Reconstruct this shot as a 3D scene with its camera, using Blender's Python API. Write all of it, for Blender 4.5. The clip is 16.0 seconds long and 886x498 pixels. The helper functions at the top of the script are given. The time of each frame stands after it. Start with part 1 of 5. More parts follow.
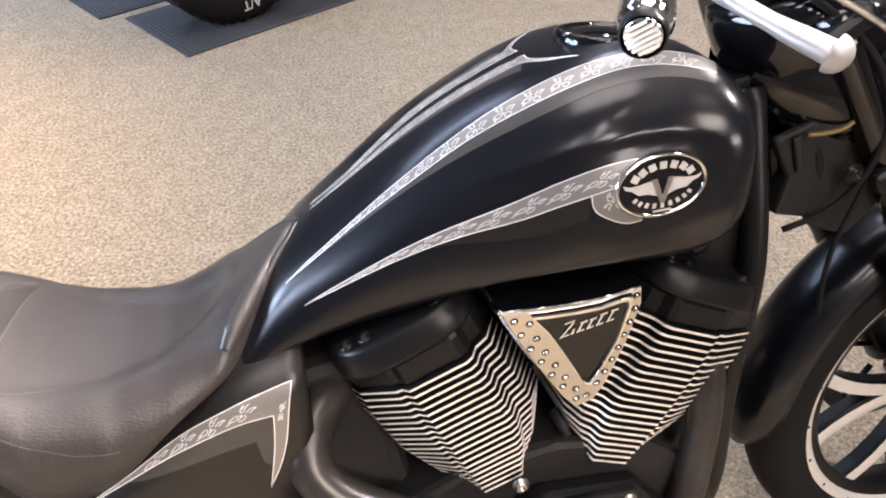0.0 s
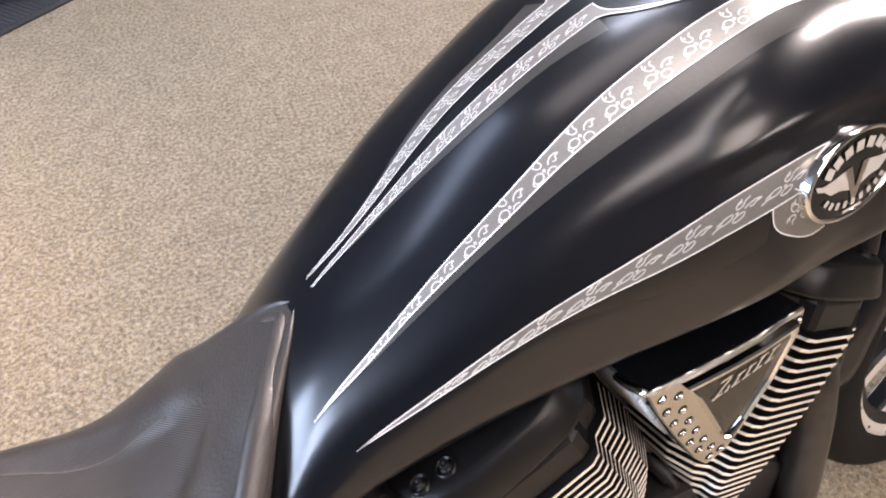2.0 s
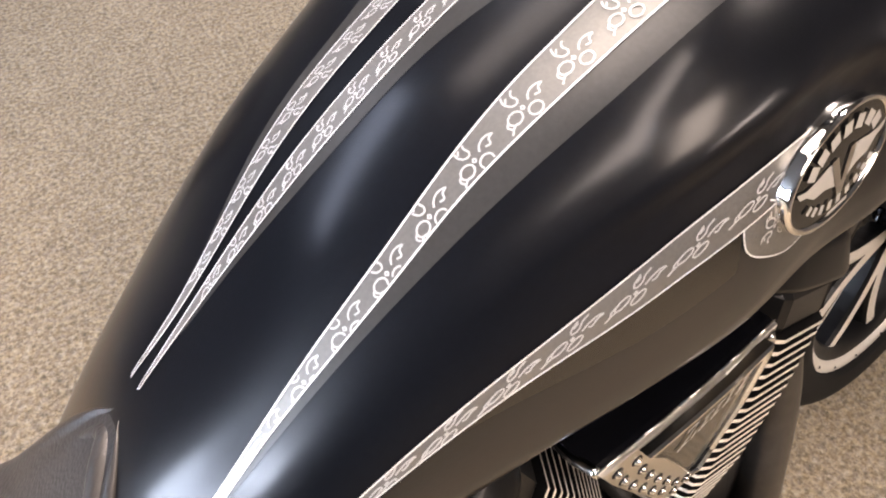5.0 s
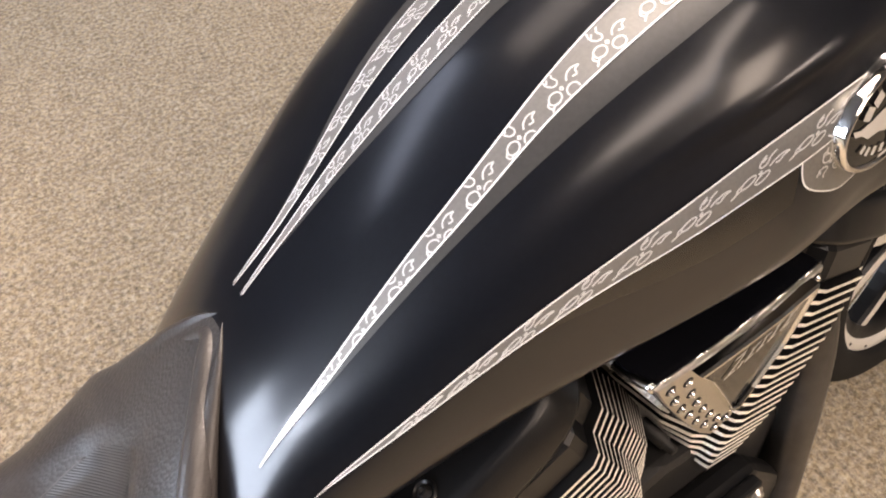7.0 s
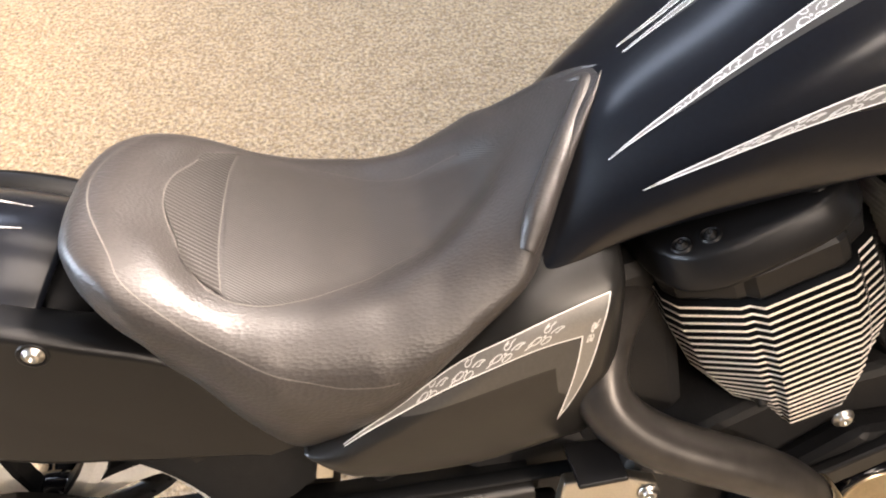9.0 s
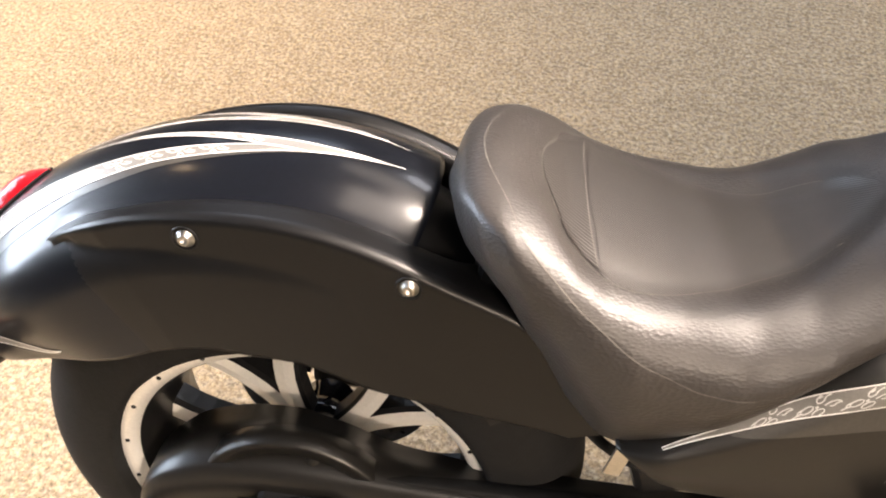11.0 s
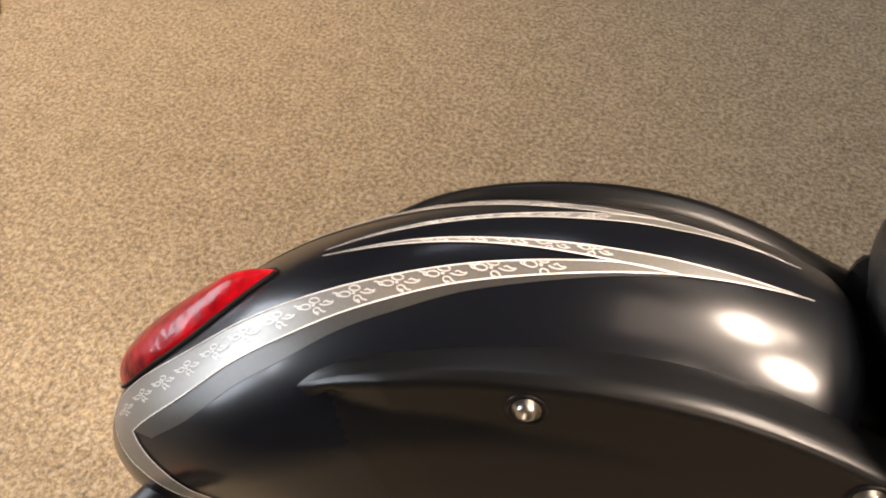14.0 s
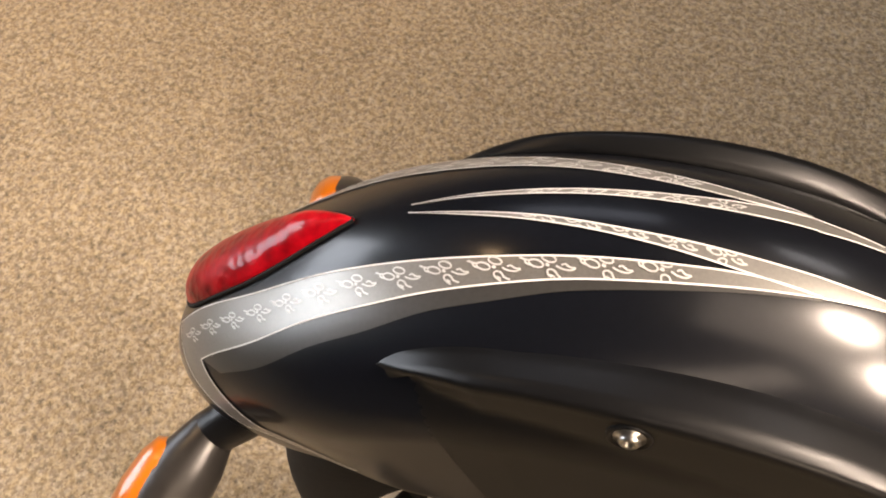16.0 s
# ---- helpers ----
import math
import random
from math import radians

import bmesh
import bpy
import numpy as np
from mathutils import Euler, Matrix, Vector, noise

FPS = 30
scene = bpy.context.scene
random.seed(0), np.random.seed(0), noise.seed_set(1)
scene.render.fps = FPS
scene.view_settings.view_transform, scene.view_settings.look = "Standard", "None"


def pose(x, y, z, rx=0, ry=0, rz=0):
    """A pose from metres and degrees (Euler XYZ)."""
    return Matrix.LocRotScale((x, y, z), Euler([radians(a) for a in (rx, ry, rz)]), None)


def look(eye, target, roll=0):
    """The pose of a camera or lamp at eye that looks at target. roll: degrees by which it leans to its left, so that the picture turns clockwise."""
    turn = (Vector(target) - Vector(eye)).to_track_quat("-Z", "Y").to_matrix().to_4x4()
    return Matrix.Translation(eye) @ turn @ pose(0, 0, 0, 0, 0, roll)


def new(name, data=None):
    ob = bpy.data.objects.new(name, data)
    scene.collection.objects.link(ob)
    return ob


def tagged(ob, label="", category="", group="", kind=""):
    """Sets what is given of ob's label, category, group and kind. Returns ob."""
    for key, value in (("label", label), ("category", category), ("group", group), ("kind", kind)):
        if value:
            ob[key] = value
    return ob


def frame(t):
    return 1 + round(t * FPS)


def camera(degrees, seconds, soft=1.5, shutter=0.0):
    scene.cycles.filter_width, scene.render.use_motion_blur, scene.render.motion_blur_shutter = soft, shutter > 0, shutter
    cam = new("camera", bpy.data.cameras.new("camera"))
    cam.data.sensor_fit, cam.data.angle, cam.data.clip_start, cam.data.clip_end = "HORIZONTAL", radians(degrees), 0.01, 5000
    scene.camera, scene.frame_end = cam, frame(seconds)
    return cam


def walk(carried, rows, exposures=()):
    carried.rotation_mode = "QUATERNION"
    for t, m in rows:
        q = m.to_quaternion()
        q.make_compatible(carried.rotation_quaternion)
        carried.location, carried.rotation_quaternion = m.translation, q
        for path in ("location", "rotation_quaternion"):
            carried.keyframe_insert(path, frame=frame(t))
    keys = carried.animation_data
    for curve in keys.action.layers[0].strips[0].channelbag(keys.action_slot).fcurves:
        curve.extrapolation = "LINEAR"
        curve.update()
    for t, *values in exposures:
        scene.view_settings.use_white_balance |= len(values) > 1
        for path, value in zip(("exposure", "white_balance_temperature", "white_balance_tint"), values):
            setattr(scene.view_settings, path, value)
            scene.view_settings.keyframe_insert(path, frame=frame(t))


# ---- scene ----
cam = camera(65.4, 16.0, soft=2.0)
PATH = [
    (0, (0.086, 0.045, 1.315), (0.316, 1.534, 0.0), 1.8),
    (0.5, (0.043, 0.14, 1.298), (0.299, 1.585, -0.061), 1.7),
    (1, (-0.004, 0.22, 1.28), (0.348, 1.612, -0.112), 1.8),
    (1.5, (-0.029, 0.298, 1.243), (0.487, 1.628, -0.158), 1.8),
    (2, (-0.03, 0.36, 1.21), (0.554, 1.621, -0.228), 2.0),
    (2.5, (-0.017, 0.393, 1.195), (0.629, 1.587, -0.274), 2.2),
    (3, (0.023, 0.431, 1.184), (0.698, 1.574, -0.312), 2.0),
    (3.5, (0.071, 0.47, 1.159), (0.765, 1.565, -0.364), 1.8),
    (6, (0.071, 0.48, 1.158), (0.743, 1.507, -0.422), 1.5),
    (6.5, (0.046, 0.471, 1.161), (0.706, 1.494, -0.426), 1.7),
    (7, (0.013, 0.45, 1.165), (0.633, 1.501, -0.421), 1.5),
    (7.5, (-0.032, 0.408, 1.16), (0.427, 1.537, -0.426), 0.7),
    (8, (-0.074, 0.354, 1.17), (0.276, 1.528, -0.41), 0.6),
    (8.5, (-0.125, 0.289, 1.163), (0.174, 1.483, -0.414), 0.5),
    (9, (-0.17, 0.24, 1.162), (-0.07, 1.463, -0.418), -0.3),
    (9.5, (-0.213, 0.217, 1.157), (-0.227, 1.445, -0.422), -0.7),
    (10, (-0.254, 0.199, 1.167), (-0.386, 1.424, -0.409), -1.0),
    (12.5, (-0.535, 0.28, 1.104), (-0.907, 1.51, -0.428), -3.6),
    (13, (-0.587, 0.305, 1.089), (-0.96, 1.537, -0.441), -3.7),
    (13.5, (-0.615, 0.319, 1.08), (-0.987, 1.548, -0.453), -3.7),
    (14, (-0.633, 0.344, 1.076), (-1.016, 1.56, -0.465), -3.7),
    (14.5, (-0.651, 0.373, 1.081), (-1.018, 1.455, -0.561), -4.2),
    (15, (-0.642, 0.398, 1.073), (-1.041, 1.405, -0.609), -4.6),
    (15.5, (-0.65, 0.417, 1.073), (-1.03, 1.208, -0.724), -5.7),
    (16, (-0.698, 0.433, 1.085), (-1.071, 1.209, -0.72), -5.8),
]
EXPOSURES = [(0.0, 0.72, 6350, 21), (3.5, 0.52, 6700, 22), (7.5, 0.47, 7250, 21), (9.0, 0.75, 7000, 18), (10.2, 0.58, 7000, 18), (12.3, -0.17, 7650, 17), (13.2, -0.54, 7750, 18), (14.2, -0.76, 7850, 19), (16.0, -0.87, 7950, 20)]
# showroom lamps, unseen, some added as fill: place, size, turn, colour, strength, words
WARM, SOFT, COOL = (1.0, 0.74, 0.44), (1.0, 0.93, 0.84), (0.78, 0.88, 1.0)
LAMPS = [
    ((0.5, 1.3, 3.34), (1.4, 1.2), 0, SOFT, 4.8, "large soft white ceiling light panel"),
    # added near the window to strengthen its blue glow on tank and fender
    ((-6.5, -0.25, 3.34), (0.8, 1.7), 0, (0.66, 0.82, 1.0), 60.0, "unseen long cool-white panel at the ceiling"),
    ((0.3, -0.55, 3.34), (1.9, 0.5), 51, SOFT, 8.5, "long narrow ceiling light panel"),
    # unseen fill for the carpet and fender at the front wheel
    ((2.7, 2.6, 3.34), (0.4, 0.4), 0, SOFT, 110.0, "square white ceiling light added as fill"),
    ((0.3, 3.1, 3.34), (1.6, 0.9), 0, SOFT, 2.6, "large soft white ceiling light panel"),
    # unseen warm fill for the seat's crest and the side cover
    ((0.95, -1.9, 3.34), (0.7, 1.5), 0, (1.0, 0.9, 0.77), 11.0, "warm white fill panel added at the ceiling"),
    # unseen fill for the engine's flank, set clear of the tank's reflections
    ((3.4, -4.3, 3.34), (2.2, 1.6), 0, SOFT, 13.0, "large fill panel added at the ceiling"),
    # added cool fill for the carpet beyond the motorcycle
    ((1.5, 4.6, 3.34), (1.2, 0.6), 0, COOL, 20.0, "unseen long cool-white panel at the ceiling"),
    ((-2.4, 5.0, 3.34), (3.0, 1.3), 0, (0.6, 0.76, 1.0), 5.0, "wide cool-white ceiling light panel"),
]
# unseen track spotlights: place, aim, watts, beam, colour, softness, words
SPOTS = [
    ((-2.75, 1.8, 3.2), (-2.35, 1.5, 0.0), 850.0, 75, WARM, 0.04, "unseen black track spotlight with a warm beam on the carpet"),
    ((1.5, 1.95, 3.25), (-0.82, 0.42, 0.6), 1250.0, 20, SOFT, 0.32, "black track spotlight aimed at the motorcycle's tail"),
    ((2.45, 1.0, 3.25), (-0.82, 0.42, 0.6), 1800.0, 19, SOFT, 0.34, "black track spotlight aimed at the motorcycle's tail"),
    # added so that the near carpet bounces warm fill onto engine and flanks
    ((2.4, -3.0, 3.2), (0.1, -1.4, 0.0), 2000.0, 56, (1.0, 0.88, 0.71), 0.05, "unseen black track spotlight with a warm beam on the carpet"),
]
walk(cam, [(t, look(eye, target, roll)) for t, eye, target, roll in PATH], EXPOSURES)

# ---------------------------------------------------------------- world and light
world = bpy.data.worlds.new("showroom_world")
scene.world = world
world.use_nodes = True
wn = world.node_tree.nodes["Background"]
wn.inputs["Color"].default_value = (0.9, 0.85, 0.8, 1)
wn.inputs["Strength"].default_value = 0.015


# ---------------------------------------------------------------- materials
def mat(name, base, rough=0.5, metal=0.0, noise_scale=40.0, amount=0.25, bump=0.0, bump_scale=300.0, coat=0.0, spec=0.5, rvar=0.1, second=4.0):
    """A principled material with colour variation at two scales, roughness wear and a fine bump, in the thing's own metres."""
    m = bpy.data.materials.new(name)
    m.use_nodes = True
    nt = m.node_tree
    n, l = nt.nodes, nt.links
    b = n["Principled BSDF"]
    b.inputs["Metallic"].default_value = metal
    b.inputs["Specular IOR Level"].default_value = spec
    b.inputs["Coat Weight"].default_value = coat
    b.inputs["Coat Roughness"].default_value = 0.08
    co = n.new("ShaderNodeTexCoord")
    n1, n2 = n.new("ShaderNodeTexNoise"), n.new("ShaderNodeTexNoise")
    n1.inputs["Scale"].default_value, n2.inputs["Scale"].default_value = noise_scale, second
    n1.inputs["Detail"].default_value, n2.inputs["Detail"].default_value = 6, 3
    l.new(co.outputs["Object"], n1.inputs["Vector"])
    l.new(co.outputs["Object"], n2.inputs["Vector"])
    add = n.new("ShaderNodeMath")
    add.operation = "ADD"
    l.new(n1.outputs["Fac"], add.inputs[0])
    l.new(n2.outputs["Fac"], add.inputs[1])
    ramp = n.new("ShaderNodeMapRange")
    ramp.inputs["From Min"].default_value, ramp.inputs["From Max"].default_value = 0.6, 1.4
    l.new(add.outputs[0], ramp.inputs["Value"])
    mix = n.new("ShaderNodeMix")
    mix.data_type = "RGBA"
    mix.inputs["A"].default_value = (*[c * (1 - amount) for c in base], 1)
    mix.inputs["B"].default_value = (*[min(1, c * (1 + amount)) for c in base], 1)
    l.new(ramp.outputs[0], mix.inputs["Factor"])
    l.new(mix.outputs["Result"], b.inputs["Base Color"])
    rr = n.new("ShaderNodeMapRange")
    rr.inputs["To Min"].default_value, rr.inputs["To Max"].default_value = max(0.02, rough * (1 - rvar)), min(1, rough * (1 + rvar))
    l.new(n2.outputs["Fac"], rr.inputs["Value"])
    l.new(rr.outputs[0], b.inputs["Roughness"])
    if bump:
        nb, bp = n.new("ShaderNodeTexNoise"), n.new("ShaderNodeBump")
        nb.inputs["Scale"].default_value, nb.inputs["Detail"].default_value = bump_scale, 4
        bp.inputs["Strength"].default_value, bp.inputs["Distance"].default_value = 1.0, bump
        l.new(co.outputs["Object"], nb.inputs["Vector"])
        l.new(nb.outputs["Fac"], bp.inputs["Height"])
        l.new(bp.outputs["Normal"], b.inputs["Normal"])
    return m


def carpet_material():
    """Speckled loop-pile carpet: warm tan, brown and grey tufts, with worn drifts."""
    m = bpy.data.materials.new("speckled_carpet")
    m.use_nodes = True
    n, l = m.node_tree.nodes, m.node_tree.links
    b = n["Principled BSDF"]
    b.inputs["Roughness"].default_value = 0.95
    b.inputs["Specular IOR Level"].default_value = 0.1
    co = n.new("ShaderNodeTexCoord")
    vor = n.new("ShaderNodeTexVoronoi")
    vor.inputs["Scale"].default_value = 260
    l.new(co.outputs["Object"], vor.inputs["Vector"])
    sep = n.new("ShaderNodeSeparateColor")
    l.new(vor.outputs["Color"], sep.inputs[0])
    fine = n.new("ShaderNodeTexNoise")
    fine.inputs["Scale"].default_value, fine.inputs["Detail"].default_value = 92, 4
    l.new(co.outputs["Object"], fine.inputs["Vector"])
    drift = n.new("ShaderNodeTexNoise")
    drift.inputs["Scale"].default_value, drift.inputs["Detail"].default_value = 14, 8
    l.new(co.outputs["Object"], drift.inputs["Vector"])
    s1 = n.new("ShaderNodeMath")
    s1.operation = "MULTIPLY_ADD"
    s1.inputs[1].default_value = 0.36
    tuft = n.new("ShaderNodeMath")
    tuft.operation = "MULTIPLY"
    tuft.inputs[1].default_value = 1.3
    l.new(fine.outputs["Fac"], tuft.inputs[0])
    l.new(sep.outputs[0], s1.inputs[0])
    l.new(tuft.outputs[0], s1.inputs[2])
    s2 = n.new("ShaderNodeMath")
    s2.operation = "MULTIPLY_ADD"
    s2.inputs[1].default_value = 0.3
    l.new(drift.outputs["Fac"], s2.inputs[0])
    l.new(s1.outputs[0], s2.inputs[2])
    spread = n.new("ShaderNodeMapRange")
    spread.inputs["From Min"].default_value, spread.inputs["From Max"].default_value = 0.6, 1.36
    l.new(s2.outputs[0], spread.inputs["Value"])
    ramp = n.new("ShaderNodeValToRGB")
    els = ramp.color_ramp.elements
    els[0].position, els[0].color = 0.0, (*CARPET_DARK, 1)
    els[1].position, els[1].color = 1.0, (*CARPET_LIGHT, 1)
    for p, c in ((0.38, CARPET_MID), (0.6, CARPET_TAN)):
        e = els.new(p)
        e.color = (*c, 1)
    l.new(spread.outputs[0], ramp.inputs[0])
    hue = n.new("ShaderNodeTexNoise")
    hue.inputs["Scale"].default_value, hue.inputs["Detail"].default_value = 75, 4
    l.new(co.outputs["Object"], hue.inputs["Vector"])
    yarn = n.new("ShaderNodeValToRGB")
    yarn.color_ramp.elements[0].position, yarn.color_ramp.elements[0].color = 0.36, (1.0, 0.94, 0.79, 1)
    yarn.color_ramp.elements[1].position, yarn.color_ramp.elements[1].color = 0.64, (0.95, 0.95, 0.93, 1)
    l.new(hue.outputs["Fac"], yarn.inputs[0])
    dye = n.new("ShaderNodeMix")
    dye.data_type, dye.blend_type = "RGBA", "MULTIPLY"
    dye.inputs["Factor"].default_value = 1.0
    l.new(ramp.outputs[0], dye.inputs["A"])
    l.new(yarn.outputs[0], dye.inputs["B"])
    l.new(dye.outputs["Result"], b.inputs["Base Color"])
    bp = n.new("ShaderNodeBump")
    bp.inputs["Strength"].default_value, bp.inputs["Distance"].default_value = 1.0, 0.004
    l.new(s1.outputs[0], bp.inputs["Height"])
    l.new(bp.outputs["Normal"], b.inputs["Normal"])
    return m


def leather_material():
    """Black seat leather: pebbled grain with a finer crease pattern."""
    m = mat("black_seat_leather", (0.029, 0.0255, 0.024), 0.41, 0, 60, 0.2, rvar=0.12, spec=0.5)
    n, l = m.node_tree.nodes, m.node_tree.links
    co = n["Texture Coordinate"]
    v = n.new("ShaderNodeTexVoronoi")
    v.inputs["Scale"].default_value = 430
    mp = n.new("ShaderNodeMapping")
    mp.inputs["Scale"].default_value = (0.5, 1, 1)
    l.new(co.outputs["Object"], mp.inputs["Vector"])
    l.new(mp.outputs[0], v.inputs["Vector"])
    w = n.new("ShaderNodeTexNoise")
    w.inputs["Scale"].default_value = 130
    l.new(co.outputs["Object"], w.inputs["Vector"])
    s = n.new("ShaderNodeMath")
    s.operation = "MULTIPLY_ADD"
    s.inputs[1].default_value = 0.1
    l.new(w.outputs["Fac"], s.inputs[0])
    l.new(v.outputs["Distance"], s.inputs[2])
    bp = n.new("ShaderNodeBump")
    bp.inputs["Strength"].default_value, bp.inputs["Distance"].default_value = 0.6, 0.0005
    l.new(s.outputs[0], bp.inputs["Height"])
    l.new(bp.outputs["Normal"], n["Principled BSDF"].inputs["Normal"])
    return m


def ribbed_material(name, base, scale, rough, depth):
    """Perforated or ribbed cloth: fine parallel rows."""
    m = mat(name, base, rough, 0, 60, 0.2)
    n, l = m.node_tree.nodes, m.node_tree.links
    wv, bp = n.new("ShaderNodeTexWave"), n.new("ShaderNodeBump")
    wv.inputs["Scale"].default_value = scale
    wv.bands_direction = "DIAGONAL"
    bp.inputs["Strength"].default_value, bp.inputs["Distance"].default_value = 1.0, depth
    l.new(n["Texture Coordinate"].outputs["Object"], wv.inputs["Vector"])
    l.new(wv.outputs["Fac"], bp.inputs["Height"])
    l.new(bp.outputs["Normal"], n["Principled BSDF"].inputs["Normal"])
    return m


def clear_lens(name, colour, rough=0.06):
    m = mat(name, colour, rough, 0, 30, 0.2, coat=0.6)
    b = m.node_tree.nodes["Principled BSDF"]
    b.inputs["Transmission Weight"].default_value = 0.25
    b.inputs["IOR"].default_value = 1.5
    return m


CARPET_DARK, CARPET_MID, CARPET_TAN, CARPET_LIGHT = (0.145, 0.126, 0.103), (0.265, 0.228, 0.185), (0.345, 0.296, 0.238), (0.49, 0.435, 0.365)
CARPET = carpet_material()
PAINT = mat("satin_black_paint", (0.0036, 0.0043, 0.0066), 0.3, 0.0, 220, 0.25, coat=0.5, spec=0.16, rvar=0.1, bump=0.00006, bump_scale=900)
PAINT.node_tree.nodes["Principled BSDF"].inputs["Coat Roughness"].default_value = 0.17
RAIL = mat("satin_black_rail_paint", (0.0042, 0.0042, 0.0046), 0.34, 0.0, 220, 0.25, spec=0.32, bump=0.00006, bump_scale=900)
PAINT_LOW = mat("satin_black_cover", (0.009, 0.0085, 0.008), 0.33, 0.0, 160, 0.25, spec=0.4, bump=0.00008, bump_scale=800)
SILVER = mat("silver_stripe_paint", (0.225, 0.216, 0.2), 0.32, 0.5, 500, 0.14, spec=0.5)
GHOST = mat("grey_shadow_stripe", (0.055, 0.053, 0.05), 0.3, 0.3, 300, 0.15)
FAINT = mat("faint_brown_shadow_stripe", (0.016, 0.014, 0.0125), 0.22, 0.2, 300, 0.15)
FILI = mat("pale_grey_filigree_paint", (0.62, 0.61, 0.59), 0.36, 0.15, 300, 0.1)
WHITE = mat("white_pinstripe_paint", (0.8, 0.79, 0.76), 0.35, 0.0, 200, 0.08)
BLACK = mat("black_engine_paint", (0.007, 0.007, 0.0075), 0.33, 0.0, 180, 0.3, spec=0.24, bump=0.00012, bump_scale=600)
GLOSS = mat("gloss_black_enamel", (0.004, 0.004, 0.005), 0.08, 0.0, 60, 0.3, spec=0.4)
CASE = mat("wrinkle_black_casting", (0.013, 0.0125, 0.0125), 0.5, 0.0, 160, 0.3, spec=0.26, bump=0.0005, bump_scale=520)
EDGE = mat("machined_aluminium", (0.88, 0.86, 0.82), 0.42, 0.6, 350, 0.1, rvar=0.25)
CHROME = mat("polished_chrome", (0.83, 0.82, 0.8), 0.07, 1.0, 40, 0.05, rvar=0.4)
SATIN = mat("satin_silver_aluminium", (0.42, 0.41, 0.4), 0.5, 0.6, 200, 0.08)
BRUSHED = mat("brushed_billet_aluminium", (0.62, 0.59, 0.53), 0.3, 1.0, 420, 0.14, rvar=0.25)
GOLD = mat("ribbed_gold_metal", (0.62, 0.52, 0.36), 0.32, 1.0, 300, 0.15)
STEEL = mat("zinc_bolt_steel", (0.55, 0.53, 0.5), 0.3, 1.0, 200, 0.2)
PIPE = mat("black_ceramic_exhaust", (0.04, 0.036, 0.033), 0.34, 0.45, 60, 0.4, rvar=0.25)
DISC = mat("dark_brake_steel", (0.03, 0.03, 0.031), 0.4, 0.5, 120, 0.3)
RUBBER = mat("black_tyre_rubber", (0.008, 0.008, 0.0082), 0.7, 0.0, 90, 0.3, bump=0.0004, bump_scale=300, spec=0.16)
MATRUB = mat("dark_rubber_mat", (0.035, 0.037, 0.042), 0.75, 0.0, 90, 0.35, bump=0.001, bump_scale=220)
LEATHER = leather_material()
PAD = ribbed_material("ribbed_seat_insert", (0.014, 0.011, 0.009), 130, 0.6, 0.0003)
WELL = ribbed_material("fine_ribbed_seat_well", (0.031, 0.0275, 0.0255), 190, 0.42, 0.0002)
THREAD = mat("grey_stitch_thread", (0.085, 0.078, 0.07), 0.6, 0, 300, 0.3)
RED = mat("red_lamp_lens", (0.34, 0.003, 0.008), 0.3, 0, 60, 0.8, coat=0.3, spec=0.12, second=70)
facet, fbump = RED.node_tree.nodes.new("ShaderNodeTexVoronoi"), RED.node_tree.nodes.new("ShaderNodeBump")
facet.inputs["Scale"].default_value = 110
fbump.inputs["Strength"].default_value, fbump.inputs["Distance"].default_value = 0.14, 0.004
RED.node_tree.links.new(RED.node_tree.nodes["Texture Coordinate"].outputs["Object"], facet.inputs["Vector"])
RED.node_tree.links.new(facet.outputs["Distance"], fbump.inputs["Height"])
for socket in ("Normal", "Coat Normal"):
    RED.node_tree.links.new(fbump.outputs["Normal"], RED.node_tree.nodes["Principled BSDF"].inputs[socket])
AMBER = clear_lens("amber_lamp_lens", (0.7, 0.17, 0.008), 0.3)
BADGE_BLACK = mat("badge_black_enamel", (0.007, 0.007, 0.008), 0.12, 0, 60, 0.2)
BADGE_WHITE = mat("badge_silver_white", (0.72, 0.70, 0.66), 0.25, 0.4, 60, 0.08)
WIRE = mat("yellow_wire_cover", (0.16, 0.115, 0.03), 0.5, 0, 60, 0.2)
WALLPAINT = mat("taupe_wall_paint", (0.2, 0.17, 0.14), 0.8, 0, 30, 0.06, bump=0.0004, bump_scale=250)
CEILING = mat("grey_ceiling_tile", (0.135, 0.14, 0.15), 0.9, 0, 120, 0.08, bump=0.0008, bump_scale=150)
LETTER = mat("raised_white_lettering", (0.7, 0.7, 0.68), 0.6, 0, 90, 0.1)


def glow(name, colour, strength):
    m = bpy.data.materials.new(name)
    m.use_nodes = True
    b = m.node_tree.nodes["Principled BSDF"]
    b.inputs["Emission Color"].default_value = (*colour, 1)
    b.inputs["Emission Strength"].default_value = strength
    b.inputs["Base Color"].default_value = (0.8, 0.8, 0.8, 1)
    return m


# ---------------------------------------------------------------- mesh helpers
def shallow(parent):
    """The parent itself, or the one above where a child would lie too deep."""
    while parent is not None and parent.parent is not None and parent.parent.parent is not None:
        parent = parent.parent
    return parent


def obj(name, verts, faces, material, parent=None, label="", smooth=True, mats=None, face_mats=None):
    me = bpy.data.meshes.new(name)
    me.from_pydata([tuple(v) for v in verts], [], faces)
    for mm in mats or (material,):
        me.materials.append(mm)
    if face_mats is not None:
        me.polygons.foreach_set("material_index", face_mats)
    if smooth:
        me.polygons.foreach_set("use_smooth", [True] * len(me.polygons))
    me.update()
    ob = new(name, me)
    ob.parent = shallow(parent)
    if label:
        ob["label"] = label
    return ob


